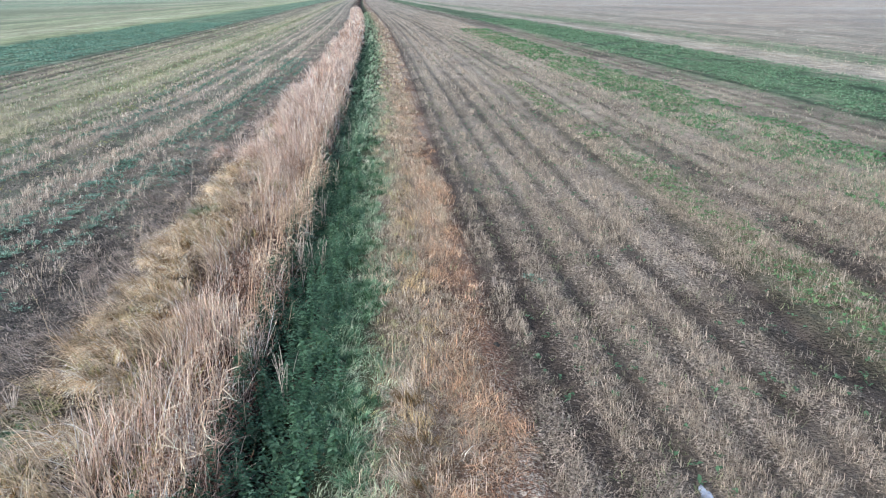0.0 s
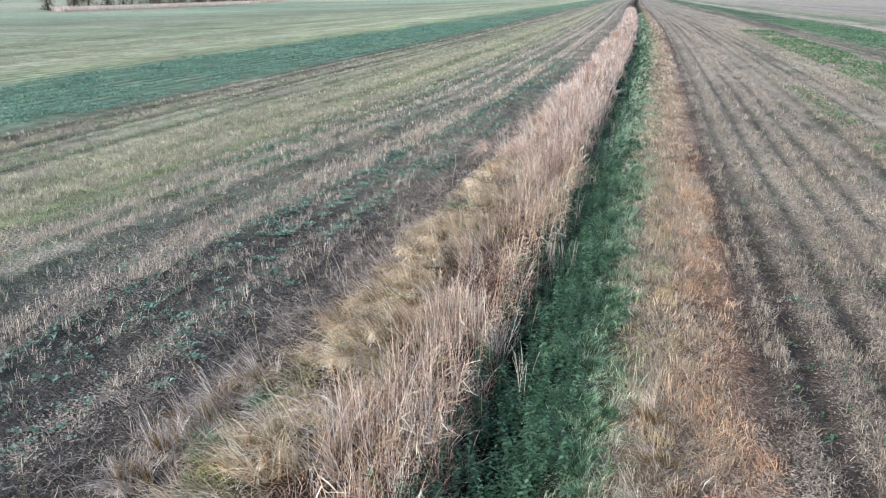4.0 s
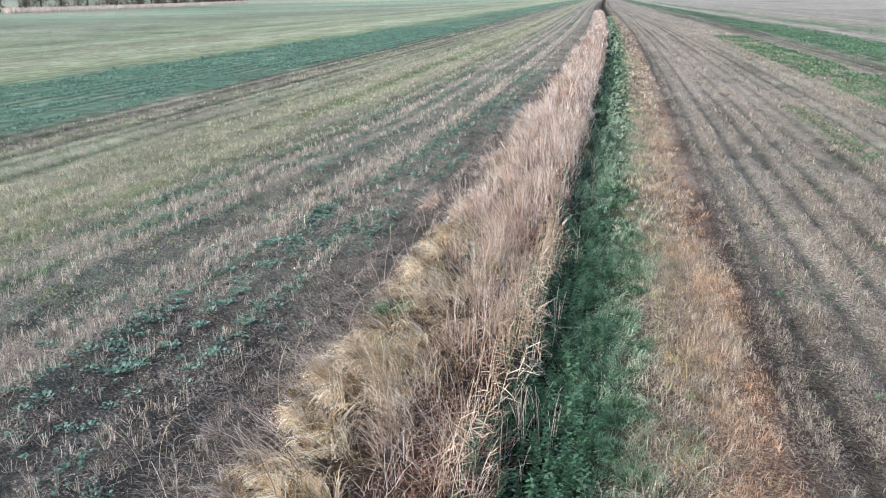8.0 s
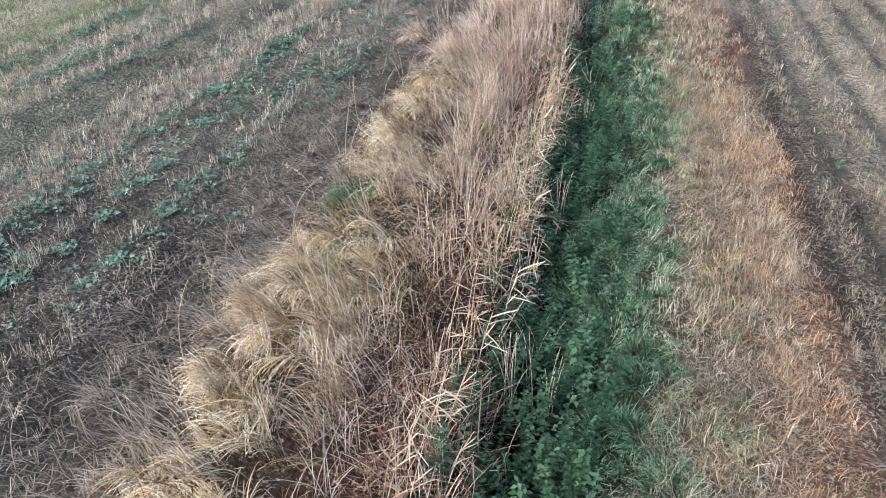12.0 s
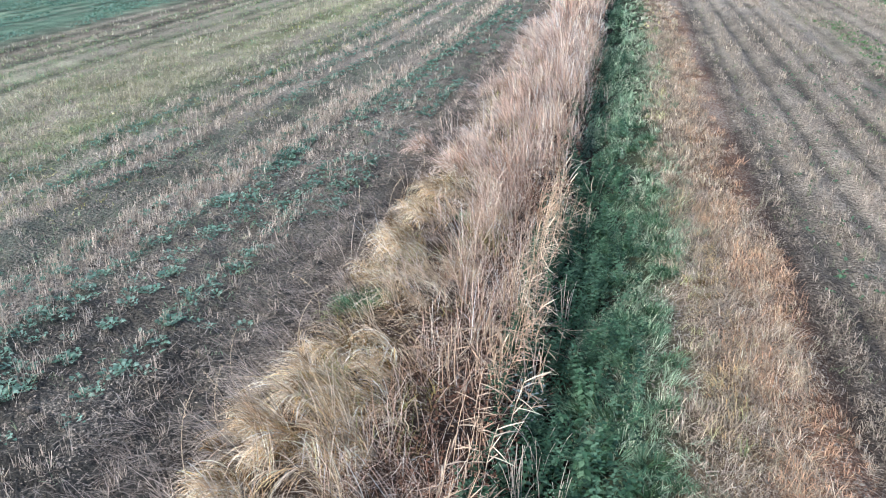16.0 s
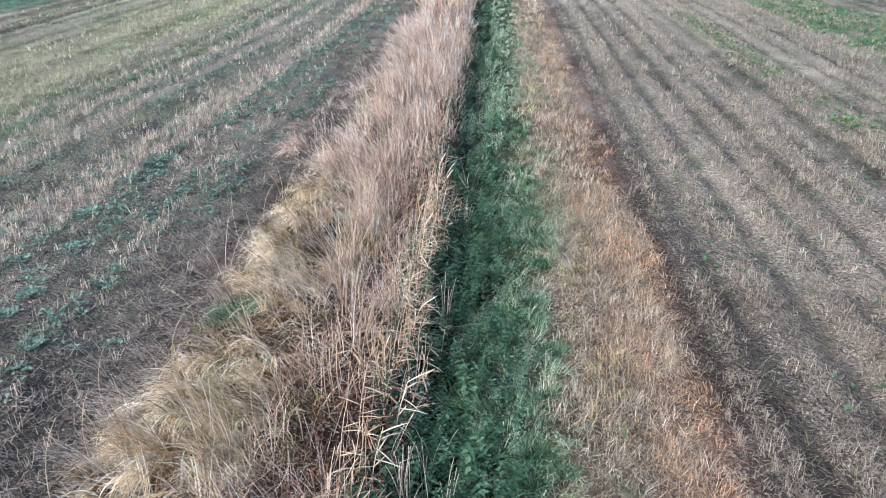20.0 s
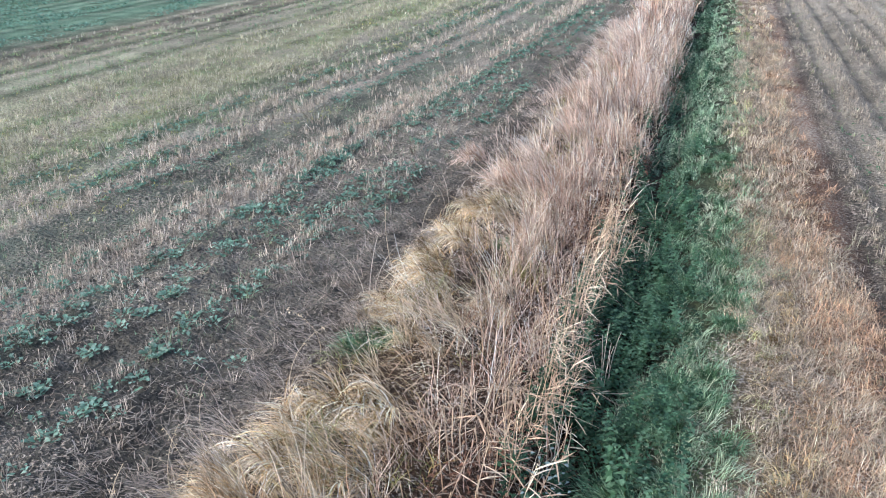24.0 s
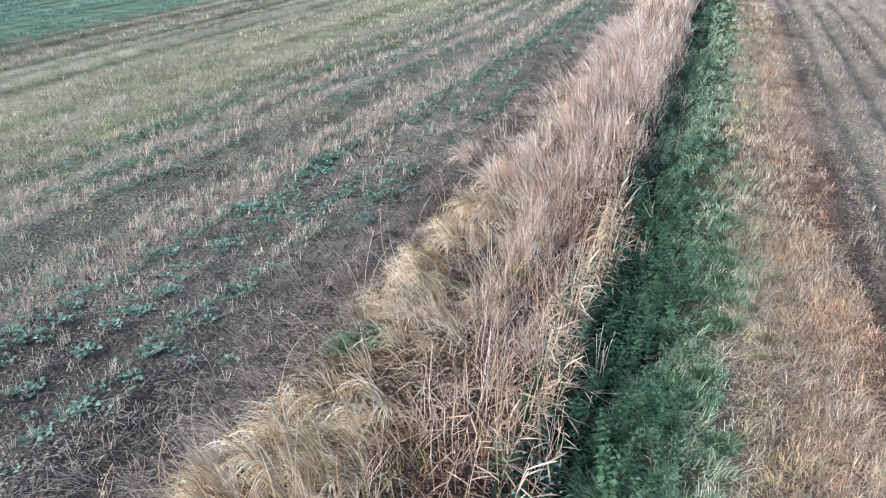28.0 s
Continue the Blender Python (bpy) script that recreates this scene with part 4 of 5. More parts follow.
tussocks("grass_tussock", pale, cores[:1], [(1.26, 7.7, 0.55), (1.3, 7.35, 0.5), (1.2, -0.9, 0.65), (1.28, -1.7, 0.65), (1.22, -2.4, 0.6), (1.1, 8.5, 0.4)], "pale straw tuft standing out of the dry verge", "grass", "pale tufts on the verge")
green = [tussock_mesh("green_tussock", 260, 0.4, (0.16, 0.34), (lin(98, 136, 104), lin(120, 152, 120), lin(78, 114, 88), lin(146, 164, 132)), (1.5, 0.5), LEAF, 0.0075, fall=9, seg=4) for _ in range(3)]
tussocks("grass_tussock", green, lush, [(0.18, 5.35, 1), (0.45, 5.05, 0.9), (0.35, 4.5, 1), (0.1, 6.2, 0.8), (0.5, 6.6, 0.8), (0.3, 7.8, 0.8), (0.45, 8.8, 0.7), (0.5, 3.5, 0.9), (0.35, 2.2, 0.8), (0.55, 0.6, 0.8),
                                  (0.5, -0.6, 0.9), (0.6, -1.8, 0.8), (-2.2, 6.35, 0.75), (-2.1, 6.55, 0.6), (-2.2, -1.5, 0.9), (-2.3, -2.4, 0.9), (-1.55, 8.9, 0.6)] + [(rng.uniform(0.2, 0.95), rng.uniform(-2.5, 15), rng.uniform(0.4, 0.75)) for _ in range(110)], "arching green grass tussock in the ditch", "grass", "green tussocks by the ditch")


# ---- single nettles rising out of the ditch ----
def nettle_plants():
    kinds = []
    for tall in (0.3, 0.38, 0.24, 0.34):
        ob = tagged(new("nettle_plant"), "dark green nettle with toothed leaves in the ditch", "nettle", "nettles in the ditch")
        n = 26
        s = np.repeat(np.linspace(0.25, 1.0, n // 2), 2)
        turn = np.repeat(np.arange(n // 2) * 1.6, 2) + np.tile([0, np.pi], n // 2) + rng.normal(0, 0.25, n)
        p = np.stack([0.05 * s**2, 0.02 * s, tall * s], -1)
        stem = ribbons(np.zeros((2, 3)), np.full(2, tall), np.full(2, 0.006), np.array([0.0, 0.0]), np.full(2, 0.1), np.full(2, 0.1), np.tile(lin(88, 104, 66), (2, 1)), 4, twist=np.array([0.0, 1.57]))
        part("stem", mesh_from("nettle_stem", *stem, LEAF), ob)
        part("foliage", mesh_from("nettle_foliage", *leaf_quads(p, (0.085 - 0.035 * s) * rng.uniform(0.8, 1.2, n), turn, rng.normal(0.0, 0.25, n), pick(n, lin(70, 102, 74), lin(86, 120, 90), lin(112, 142, 112), spread=0.15)), LEAF), ob)
        kinds.append(ob)
    for n in range(150):
        x, y = float(rng.normal(-0.02, 0.24)), float(rng.uniform(-3, 13))
        ob = kinds[n] if n < 4 else copy_thing(kinds[n % 4], pose(0, 0, 0))
        z = float(height(np.array([x]), np.array([y]))[0]) - 0.02
        size = rng.uniform(0.7, 1.25)
        ob.matrix_basis = pose(x + float(bend(y)), y, z, rng.normal(0, 8), rng.normal(0, 8), rng.uniform(0, 360)) @ Matrix.Diagonal((size, size, size, 1))


nettle_plants()


# ---- dead reeds ----
def tube(points, radii, tint, sides=5):
    pts, radii = np.asarray(points, float), np.asarray(radii, float)
    ring = np.linspace(0, 2 * np.pi, sides, endpoint=False)
    v = np.concatenate([p + r * np.stack([np.cos(ring), np.sin(ring), 0 * ring], -1) for p, r in zip(pts, radii)])
    f = [[i * sides + j, i * sides + (j + 1) % sides, (i + 1) * sides + (j + 1) % sides, (i + 1) * sides + j] for i in range(len(pts) - 1) for j in range(sides)]
    # tone climbs from root to tip, shade at the base put into the tint
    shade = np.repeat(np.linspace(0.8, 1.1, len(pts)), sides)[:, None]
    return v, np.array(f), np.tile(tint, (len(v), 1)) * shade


def strap_leaf(length, width, rise, droop, tint):
    """A folded reed leaf that leaves the stalk along +x."""
    k = np.linspace(0, 1, 6)
    ang = rise - droop * k
    x = np.concatenate([[0], np.cumsum(np.cos(ang[:-1]) * length / 5)])
    z = np.concatenate([[0], np.cumsum(np.sin(ang[:-1]) * length / 5)])
    half = 0.5 * width * np.sin(np.pi * (0.2 + 0.8 * k)) ** 0.8
    mid = np.stack([x, 0 * x, z], -1)
    lift = np.stack([0 * x, half, 0.35 * half], -1)
    v = np.stack([mid - lift * (1, 1, -1), mid, mid + lift], 1).reshape(-1, 3)
    f = [[3 * i + j, 3 * i + j + 1, 3 * i + j + 4, 3 * i + j + 3] for i in range(5) for j in range(2)]
    return v, np.array(f), np.tile(tint, (len(v), 1)) * np.repeat(np.linspace(0.85, 1.1, 6), 3)[:, None]


def reed_kind(tall):
    reed = new("reed")
    tagged(reed, "dead pale reed with dry hanging leaves over the ditch", "reed", "reeds along the ditch")
    lean, k = rng.uniform(0.1, 0.4), np.linspace(0, 1, 6)
    spine = np.stack([tall * lean * k**1.6, rng.uniform(-0.03, 0.03) * np.sin(5 * k), tall * k * 0.97], -1)
    tone = pick(1, lin(224, 206, 180), lin(210, 188, 160), lin(186, 158, 132), spread=0.14)[0]
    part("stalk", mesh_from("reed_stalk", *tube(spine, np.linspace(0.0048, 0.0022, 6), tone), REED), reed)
    for n in range(rng.integers(5, 8)):
        s = 0.3 + 0.1 * n + rng.uniform(-0.04, 0.04)
        at = Vector((tall * lean * s**1.6, 0, tall * s * 0.97))
        me = mesh_from("reed_leaf", *strap_leaf(rng.uniform(0.12, 0.26), rng.uniform(0.009, 0.015), rng.uniform(-0.4, 0.7), rng.uniform(-0.1, 0.7), tone * rng.uniform(0.85, 1.2)), REED)
        part("leaf", me, reed, Matrix.Translation(at) @ pose(0, 0, 0, 0, 0, rng.normal(0, 55)))
    return reed


def put(ob, x, y, turn=0.0, size=1.0, sink=0.0, tip=0.0):
    z = float(height(np.array([x]), np.array([y]))[0]) - sink
    ob.matrix_basis = pose(x + float(bend(y)), y, z, tip, 0, turn) @ Matrix.Diagonal((size, size, size, 1))
    return ob


def reeds():
    kinds = [reed_kind(t) for t in (0.85, 0.95, 1.05, 0.75, 0.9, 0.65)]
    spots = []
    for y0, y1, n in ((-12, -3.6, 30), (-3.6, 3.5, 80), (3.5, 5.5, 20), (5.6, 7.6, 36), (7.6, 10.5, 60), (11, 24, 45)):
        spots += list(zip(rng.normal(-0.5 if 5 < y0 < 10 else -0.66, 0.13, n), rng.uniform(y0, y1, n)))
    for n, (x, y) in enumerate(spots):
        ob = kinds[n] if n < len(kinds) else copy_thing(kinds[n % len(kinds)], pose(0, 0, 0))
        put(ob, x, y, rng.normal(-10, 55), rng.uniform(0.6, 1.0), 0.03, rng.normal(0, 9))


reeds()


def snapped_reeds():
    """Reeds broken over, their tops hanging across one another."""
    kinds = []
    for tall, fold in ((0.45, 0.5), (0.35, 0.6), (0.55, 0.4), (0.3, 0.45)):
        ob = tagged(new("snapped_reed"), "dead cream reed snapped over above the ditch bank", "reed", "snapped reeds")
        tone = pick(1, lin(200, 180, 154), lin(174, 148, 122), spread=0.16)[0]
        part("stalk", mesh_from("snapped_stalk", *tube([(0, 0, -0.03), (0.03, 0.01, tall * 0.5), (0.05, 0, tall)], [0.0045, 0.004, 0.0035], tone), REED), ob)
        part("broken_top", mesh_from("broken_top", *tube([(0.05, 0, tall), (0.05 + fold * 0.5, 0.02, tall - 0.04), (0.05 + fold, 0.05, tall - 0.2)], [0.0035, 0.003, 0.0016], tone * 1.05), REED), ob)
        for n in range(3):
            part("leaf", mesh_from("snapped_leaf", *strap_leaf(rng.uniform(0.12, 0.25), 0.009, rng.uniform(-0.4, 0.4), rng.uniform(0, 0.6), tone), REED), ob, Matrix.Translation(Vector((0.05 + fold * 0.25 * n, 0.01, tall - 0.03 * n))) @ pose(0, 0, 0, 0, 0, rng.normal(0, 50)))
        kinds.append(ob)
    for n in range(60):
        x, y = (rng.normal(-0.8, 0.24), rng.normal(5.9, 0.9)) if n < 34 else (rng.normal(-0.48, 0.1), rng.uniform(-1, 10))
        put(kinds[n] if n < 4 else copy_thing(kinds[n % 4], pose(0, 0, 0)), float(x), float(y), rng.uniform(0, 360), rng.uniform(0.8, 1.2))


snapped_reeds()


# ---- bleached bent stalks in the ditch ----
def bent_stalks():
    def bunch(count, tall, sway):
        ob = new("dead_stalks")
        tagged(ob, "bunch of bleached bent stalks standing in the green ditch", "dead stalks", "bleached stalks in the ditch")
        for n in range(count):
            k = np.linspace(0, 1, 6)
            a, l, h = rng.uniform(0, 6.283), rng.uniform(0.02, 0.14) + sway, tall * rng.uniform(0.7, 1.1)
            o = rng.normal(0, 0.05, 2)
            spine = np.stack([o[0] + np.cos(a) * l * k**1.5, o[1] + np.sin(a) * l * k**1.5, h * (k - 0.18 * k**3) - 0.02], -1)
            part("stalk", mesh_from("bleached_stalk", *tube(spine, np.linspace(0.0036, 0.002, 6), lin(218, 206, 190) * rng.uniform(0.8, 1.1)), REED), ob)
        return ob

    kinds = [bunch(5, 0.75, 0.03), bunch(7, 0.85, 0.0), bunch(3, 0.65, 0.1)]
    spots = [(0.0, -0.42), (-0.08, 0.1), (-0.12, 3.3), (-0.2, 3.9), (-0.15, 4.35), (-0.02, 4.55), (-0.28, 4.1), (0.02, 3.9), (-0.12, 4.8), (-0.3, 5.6), (-0.05, 9.6), (-0.02, 11.5), (0.05, 14.5), (-0.1, 6.9), (-0.25, -1.6), (0.0, 17.2), (-0.3, 4.2)]
    for n, (x, y) in enumerate(spots):
        ob = kinds[n] if n < 3 else copy_thing(kinds[n % 3], pose(0, 0, 0))
        put(ob, x, y, rng.uniform(0, 360), rng.uniform(0.8, 1.1))
    tall_stem = bunch(3, 0.7, 0.16)
    tagged(tall_stem, "tall thin bleached weed stems at the field edge", "dead stalks", "tall stems at the field edge")
    for n, (x, y) in enumerate(((-2.65, 1.7), (-2.6, 7.6), (-2.6, 10.2))):
        put(tall_stem if n == 0 else copy_thing(tall_stem, pose(0, 0, 0)), x, y, rng.uniform(0, 360), rng.uniform(0.8, 1.1))


bent_stalks()


# ---- tall seeding grasses at the field edge ----
def seeding_grass():
    def stem(tall, sway):
        ob = tagged(new("seeding_grass"), "tall bleached grass stem with a drooping seed head", "grass", "seeding grasses at the field edge")
        k = np.linspace(0, 1, 7)
        spine = np.stack([sway * k**2, 0.05 * np.sin(3 * k), tall * k * (1 - 0.12 * k**3)], -1)
        part("stem", mesh_from("grass_stem", *tube(spine, np.linspace(0.003, 0.0015, 7), lin(214, 198, 168)), REED), ob)
        n = 22
        s = rng.uniform(0.6, 1.0, n)
        p = np.stack([sway * s**2, 0.05 * np.sin(3 * s), tall * s * (1 - 0.12 * s**3)], -1) + rng.normal(0, 0.012, (n, 3))
        part("seed_head", mesh_from("seed_head", *leaf_quads(p, rng.uniform(0.012, 0.022, n), rng.normal(0, 0.9, n), rng.uniform(-0.9, 0.3, n), pick(n, lin(226, 208, 176), lin(206, 186, 154))), REED), ob)
        return ob

    kinds = [stem(0.7, 0.22), stem(0.6, 0.3), stem(0.8, 0.15)]
    spots = [(-3.3, 2.7), (-3.4, 2.5), (-3.55, 2.75), (-3.2, 2.45), (-2.6, 4.4), (-2.7, 4.7), (-2.55, 4.1), (-2.5, 5.6), (-2.6, 8.2), (-2.55, 9.0), (-2.5, 6.2), (-2.6, 0.6), (-2.7, -0.6), (-2.5, -1.9), (-2.6, 11.3), (-2.2, 7.0), (-2.3, 3.0), (-2.45, 3.4)]
    for n, (x, y) in enumerate(spots):
        put(kinds[n] if n < 3 else copy_thing(kinds[n % 3], pose(0, 0, 0)), x, y, rng.uniform(-60, 240), rng.uniform(0.75, 1.15), 0.02)


seeding_grass()


# ---- snapped twig over the nettles ----
def forked_twig(x, y, turn):
    ob = tagged(new("forked_twig"), "bleached forked twig poking out of the nettles", "twig")
    tone = lin(196, 184, 160)
    part("branch", mesh_from("twig_branch", *tube([(0, 0, 0), (0.02, 0.03, 0.16), (0.05, 0.03, 0.34), (0.03, 0.02, 0.46)], [0.007, 0.006, 0.005, 0.003], tone), BARK), ob)
    part("fork", mesh_from("twig_fork", *tube([(0.03, 0.03, 0.2), (0.12, 0.06, 0.32), (0.16, 0.1, 0.42)], [0.005, 0.004, 0.002], tone), BARK), ob)
    put(ob, x, y, turn)


forked_twig(-0.03, 9.6, 20)
forked_twig(0.02, 10.9, 140)


# ---- young rape plants ----
def rape_leaf(length, tint):
    k = np.linspace(0, 1, 7)
    half = length * 0.3 * np.array([0.12, 0.2, 0.75, 1.0, 1.05, 0.7, 0.05]) * (1 + 0.18 * np.array([0, 1, -1, 1, -1, 1, 0]))
    ang = rng.uniform(0.5, 1.0) - rng.uniform(0.8, 1.5) * k
    x = np.concatenate([[0], np.cumsum(np.cos(ang[:-1]) * length / 6)])
    z = np.concatenate([[0], np.cumsum(np.sin(ang[:-1]) * length / 6)])
    mid = np.stack([x, 0 * x, z], -1)
    lift = np.stack([0 * x, half, 0.3 * half], -1)
    v = np.stack([mid - lift * (1, 1, -1), mid, mid + lift], 1).reshape(-1, 3)
    f = [[3 * i + j, 3 * i + j + 1, 3 * i + j + 4, 3 * i + j + 3] for i in range(6) for j in range(2)]
    c = np.tile(tint, (len(v), 1))
    c[1::3] *= 1.25
    return v, np.array(f), c


def rape_plants():
    kinds = []
    for leaves, size in ((18, 0.062), (20, 0.07), (14, 0.055), (18, 0.065)):
        ob = tagged(new("rape_plant"), "young bluish green rape plant on dark clay", "rape plant", "rape plants in rows")
        for n in range(leaves):
            me = mesh_from("rape_leaf", *rape_leaf(size * rng.uniform(0.7, 1.25), pick(1, *RAPE, spread=0.12)[0]), LEAF)
            d = 0.1 * math.sqrt(n / leaves)
            part("leaf", me, ob, pose(d * math.cos(n * 2.4), d * math.sin(n * 2.4), 0.01, 0, rng.uniform(-20, 15), n * 137.5 + rng.normal(0, 40)))
        kinds.append(ob)
    spots = [(-4.51, 4.99, 1.3), (-4.5, 5.72, 1.1), (-3.72, 4.95, 1.2), (-3.92, 5.86, 1.3), (-3.23, 5.99, 1.1), (-5.01, 9.38, 1.5), (-5.1, 8.3, 1.2), (-5.08, 7.86, 1.2), (-3.8, 6.53, 1.0), (-3.9, 7.33, 1.2), (-3.86, 4.1, 1.2),
             (-5.72, 6.71, 1.3), (-5.71, 12.41, 1.2), (-5.31, 15.46, 1.3), (-3.53, 5.83, 0.9)]
    for line, y0, y1, n in ((-4.5, 4.2, 7.6, 30), (-3.85, 4.4, 8.2, 18), (-5.1, 4.6, 7.2, 14), (-4.75, 7.2, 12, 14), (-5.1, 7.4, 15, 20), (-5.7, 5.5, 14, 20), (-5.0, 8, 17, 16), (-4.1, 8.5, 16, 10), (-3.5, -1.5, 3, 10), (-4.2, -1.0, 4, 16), (-4.9, 0.5, 5.5, 14), (-5.6, 1.5, 6, 10), (3.0, -2, 8, 6)):
        for y in rng.uniform(y0, y1, n):
            if fbm(np.array([line * 1.0]), np.array([y * 0.8]), 301)[0] > 0.38:
                spots.append((line + 0.6 * float(veer(line, y)) + rng.normal(0, 0.09), float(y), rng.uniform(0.6, 1.25)))
    for n, (x, y, size) in enumerate(spots):
        ob = kinds[n] if n < len(kinds) else copy_thing(kinds[n % len(kinds)], pose(0, 0, 0))
        put(ob, x, y, rng.uniform(0, 360), size * 0.8, 0.0)


rape_plants()


# ---- clods, ice, snapped branch ----
def lump(size, seed, tint, flat=0.6):
    bm = bmesh.new()
    bmesh.ops.create_icosphere(bm, subdivisions=2, radius=1)
    for vert in bm.verts:
        p = vert.co
        d = 0.75 + 0.5 * noise.noise(p * 1.3 + Vector((seed, 0, 0))) + 0.25 * noise.noise(p * 3.7 + Vector((0, seed, 0)))
        vert.co = Vector((p.x * d * size, p.y * d * size, p.z * d * size * flat))
    v = np.array([vert.co[:] for vert in bm.verts])
    f = np.array([[q.index for q in face.verts] for face in bm.faces])
    bm.free()
    return mesh_from("clod", v, f, np.tile(tint, (len(v), 1)), CLOD)


def clods():
    meshes = [lump(1.0, 3.1 * n, SOIL * rng.uniform(0.75, 1.05)) for n in range(5)]
    spots = [(5.27, -1.86, 0.13), (-2.95, 4.6, 0.11), (-3.0, 5.3, 0.08), (-2.9, 7.4, 0.1), (-2.85, 8.3, 0.12), (-2.8, 9.5, 0.13), (1.95 + 0.5, 9.0, 0.06), (2.45, 10.6, 0.07), (2.5, 12.2, 0.08), (2.55, 6.3, 0.06), (5.75, 1.8, 0.1), (5.85, 4.0, 0.1), (5.7, 2.6, 0.08)]
    spots += [(rng.uniform(-6.5, -2.8), rng.uniform(-1, 12), rng.uniform(0.03, 0.08)) for _ in range(60)]
    spots += [(rng.normal(-3.0, 0.22), rng.uniform(-1, 14), rng.uniform(0.05, 0.12)) for _ in range(50)]
    spots += [(2.5 + rng.normal(0, 0.12), rng.uniform(0, 16), rng.uniform(0.03, 0.07)) for _ in range(25)]
    spots += [(7.8 + rng.normal(0, 0.2), rng.uniform(0, 14), rng.uniform(0.04, 0.09)) for _ in range(20)]
    for n, (x, y, size) in enumerate(spots):
        ob = tagged(new("soil_clod", meshes[n % 5]), "dark lump of turned clay soil", "clod", "clods on the field")
        put(ob, x, y, rng.uniform(0, 360), size, size * 0.25)


clods()


def ice_patch(x, y, length, width, label):
    """A thin broken-edged skin of ice."""
    bm = bmesh.new()
    n = 28
    rim = []
    for i in range(n):
        a = 2 * math.pi * i / n
        r = 0.75 + 0.4 * noise.noise(Vector((math.cos(a) * 1.7 + x, math.sin(a) * 1.7 + y, 0.0)))
        rim.append(bm.verts.new((math.cos(a) * r * width / 2, math.sin(a) * r * length / 2, 0)))
    face = bm.faces.new(rim)
    made = bmesh.ops.extrude_face_region(bm, geom=[face])
    bmesh.ops.translate(bm, verts=[v for v in made["geom"] if isinstance(v, bmesh.types.BMVert)], vec=(0, 0, 0.02))
    bmesh.ops.recalc_face_normals(bm, faces=bm.faces)
    me = bpy.data.meshes.new("ice_patch")
    bm.to_mesh(me)
    bm.free()
    me.materials.append(ICE)
    put(tagged(new("ice_patch", me), label, "ice"), x, y, 0, 1, -0.012)


ice_patch(3.52, -2.5, 0.4, 0.12, "whitish frozen puddle lying in a wheel rut")
ice_patch(-0.3, 5.2, 0.26, 0.16, "frosted glint of frozen water in the ditch")


def frosted_leaves():
    """Rimed leaves round the frozen trickle."""
    meshes = [mesh_from("frosted_leaf", *rape_leaf(0.05, lin(150, 166, 162) * rng.uniform(0.6, 1.0)), LEAF) for _ in range(4)]
    for n in range(26):
        ob = tagged(new("frosted_leaf", meshes[n % 4]), "small frost-rimed leaf over the ditch water", "leaf", "frosted leaves in the ditch")
        put(ob, rng.normal(-0.27, 0.09), rng.normal(5.15, 0.16), rng.uniform(0, 360), rng.uniform(0.6, 1.1), -rng.uniform(0.24, 0.36))


frosted_leaves()


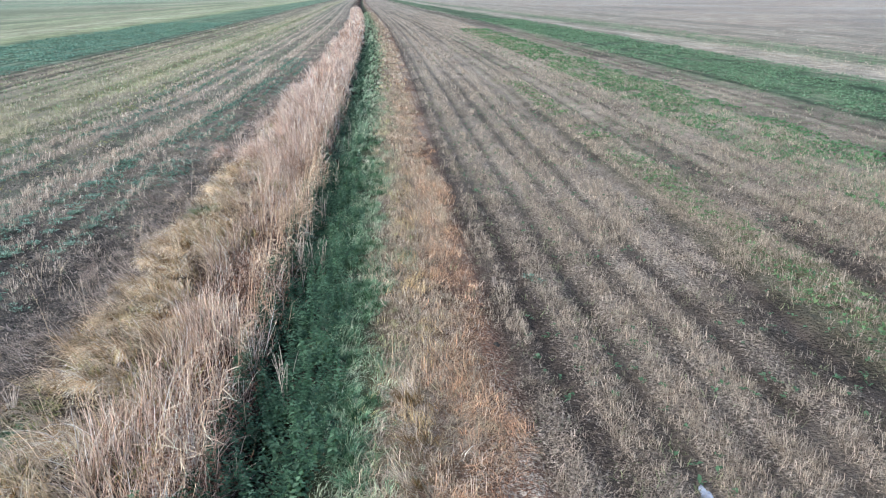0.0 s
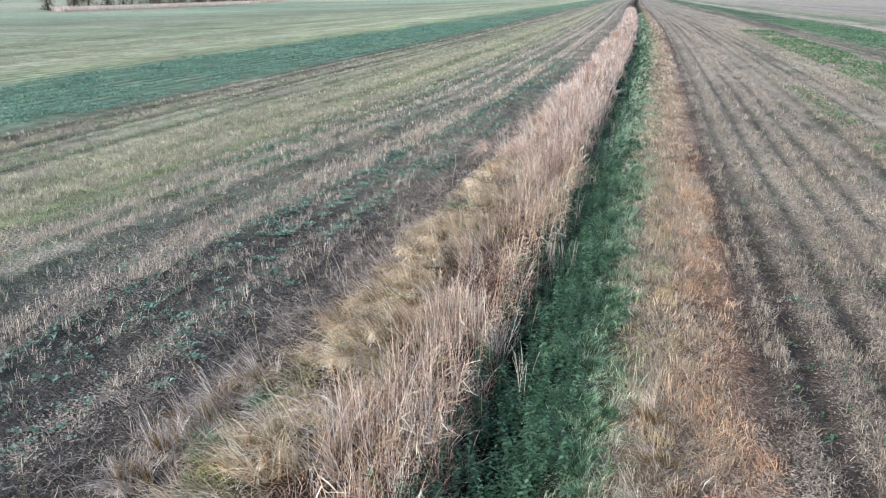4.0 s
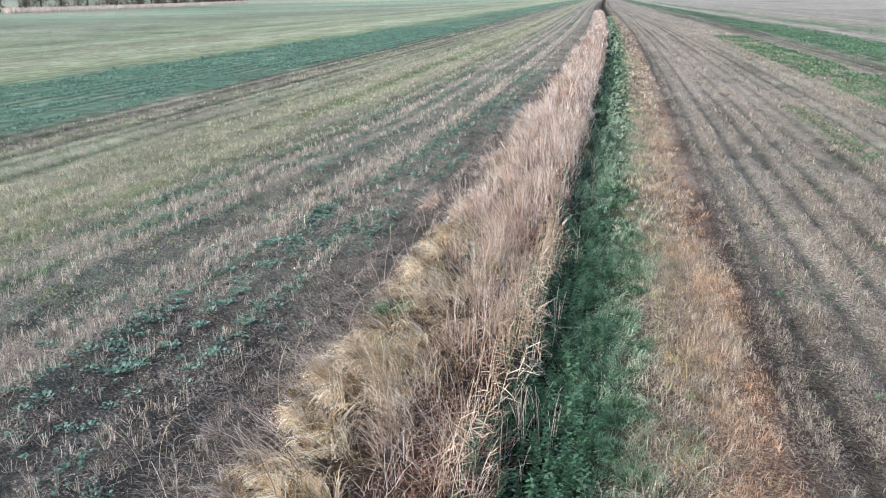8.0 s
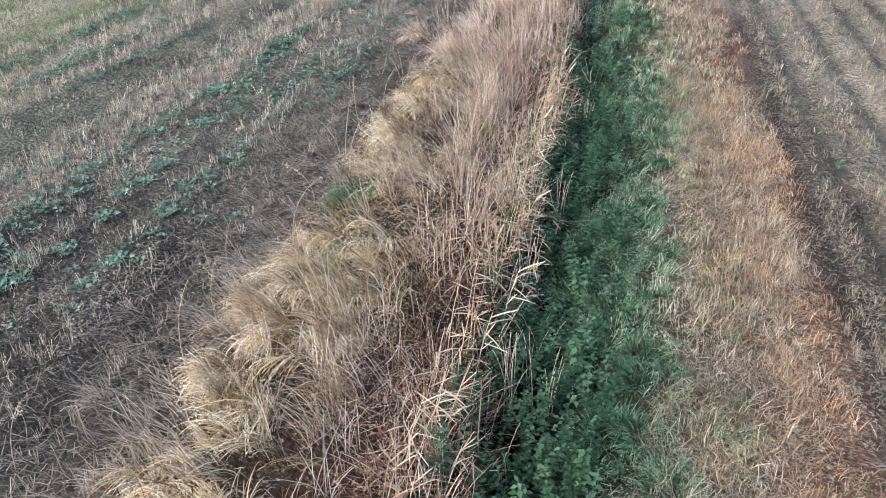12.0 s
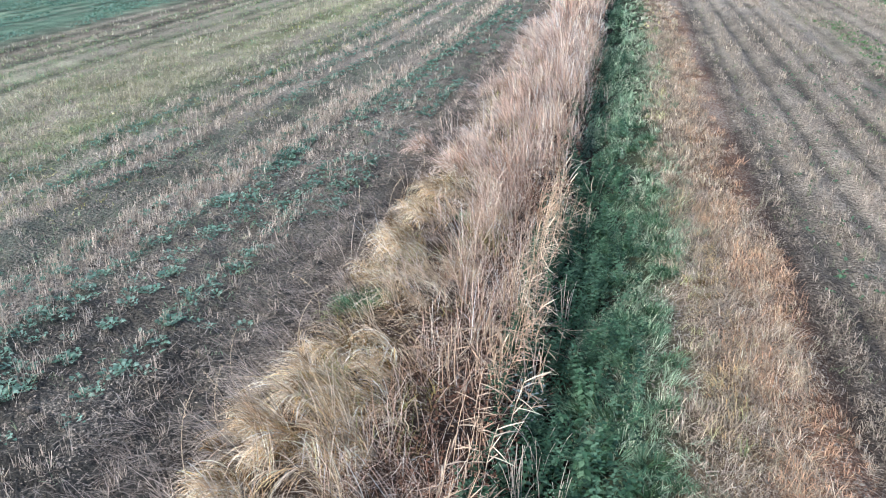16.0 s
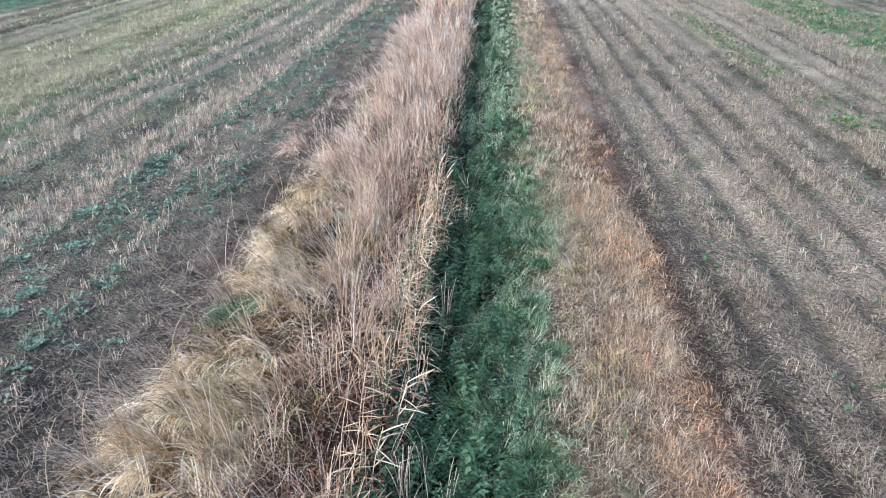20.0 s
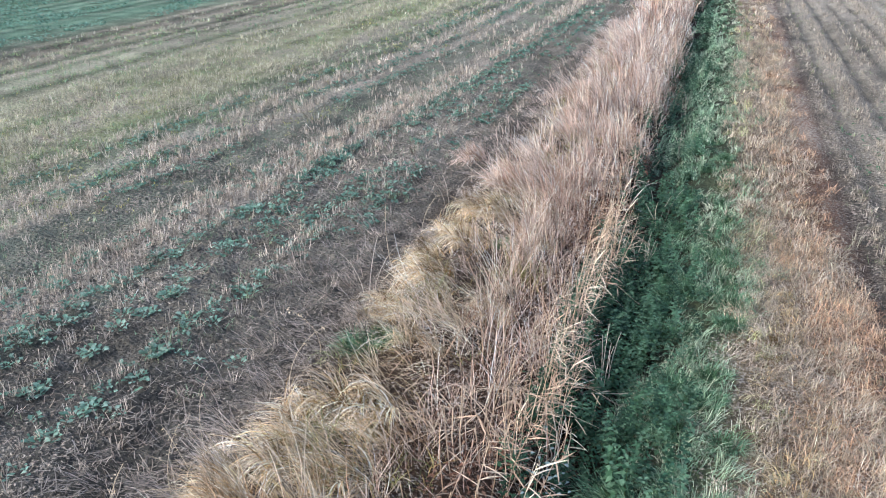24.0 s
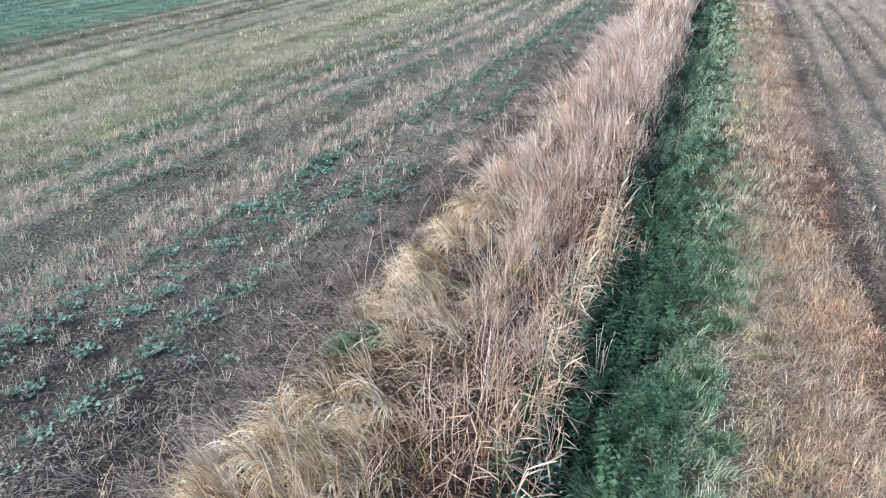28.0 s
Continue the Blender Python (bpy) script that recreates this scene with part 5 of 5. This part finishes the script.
# ---- far hedge and its pale reed fringe ----
def far_hedge():
    def tree(tall, spread, seed):
        ob = tagged(new("hedge_tree"), "dark bare hedgerow tree far across the field", "tree", "hedgerow trees")
        k = np.linspace(0, 1, 5)
        tint = lin(74, 66, 58)
        trunk = np.stack([0.25 * np.sin(3 * k + seed), 0.2 * np.cos(2 * k + seed), tall * 0.62 * k - 0.2], -1)
        parts = [tube(trunk, np.linspace(0.28, 0.09, 5), tint, 7)]
        tips = []
        for n in range(9):
            a, s = n * 2.4 + seed, 0.25 + 0.07 * n
            root = np.array([0.25 * np.sin(3 * s + seed), 0.2 * np.cos(2 * s + seed), tall * 0.62 * s - 0.2])
            way = np.array([np.cos(a) * spread, np.sin(a) * spread, tall * 0.3])
            limb = root + way * np.linspace(0, 1, 4)[:, None] ** np.array([0.9, 0.9, 1.2])
            parts.append(tube(limb, np.linspace(0.09, 0.02, 4), tint, 5))
            tips += [limb[1], limb[2], limb[3]]
        part("trunk", mesh_from("hedge_trunk", *joined(parts), BARK), ob)
        tips = np.array(tips)[rng.integers(0, len(tips), 260)] + rng.normal(0, spread * 0.3, (260, 3))
        low = np.stack([rng.normal(0, spread * 0.7, 200), rng.normal(0, spread * 0.7, 200), np.abs(rng.normal(0, 0.8, 200)) + 0.1], -1)
        p = np.concatenate([tips, low])
        part("crown", mesh_from("hedge_crown", *leaf_quads(p, rng.uniform(0.25, 0.6, len(p)), rng.uniform(0, 6.283, len(p)), rng.uniform(-1, 1, len(p)), pick(len(p), lin(84, 74, 60), lin(96, 92, 66), lin(70, 62, 54))), LEAF), ob)
        return ob

    kinds = [tree(6.0, 1.9, 0.4), tree(7.5, 2.2, 1.9), tree(4.5, 1.8, 3.3)]
    for n in range(54):
        s = n / 53
        x, y = -152 - 100 * s**1.3 + rng.normal(0, 1.5), 190 + 360 * s + rng.normal(0, 1.5)
        ob = kinds[n] if n < 3 else copy_thing(kinds[n % 3], pose(0, 0, 0))
        size = rng.uniform(0.8, 1.25)
        ob.matrix_basis = pose(x, y, 0, 0, 0, rng.uniform(0, 360)) @ Matrix.Diagonal((size, size, size, 1))
    n = 14000
    s, depth = rng.random(n) ** 1.2, rng.random(n)
    x, y = -138 - 88 * s**1.3 - 14 * depth, 174 + 330 * s + 16 * depth
    v, f, c = ribbons(np.stack([x, y, 0 * x], -1), rng.uniform(0.7, 1.5, n), rng.uniform(0.12, 0.35, n), rng.uniform(0, 6.283, n), np.abs(rng.normal(0.25, 0.2, n)), rng.normal(0.4, 0.3, n), pick(n, lin(222, 204, 190), lin(232, 216, 202), lin(210, 188, 174), spread=0.08), 2)
    tagged(new("reed_fringe", mesh_from("reed_fringe", v, f, c, BLADE)), "pale fringe of dead reeds before the far hedge", "reeds", kind="stuff")


far_hedge()
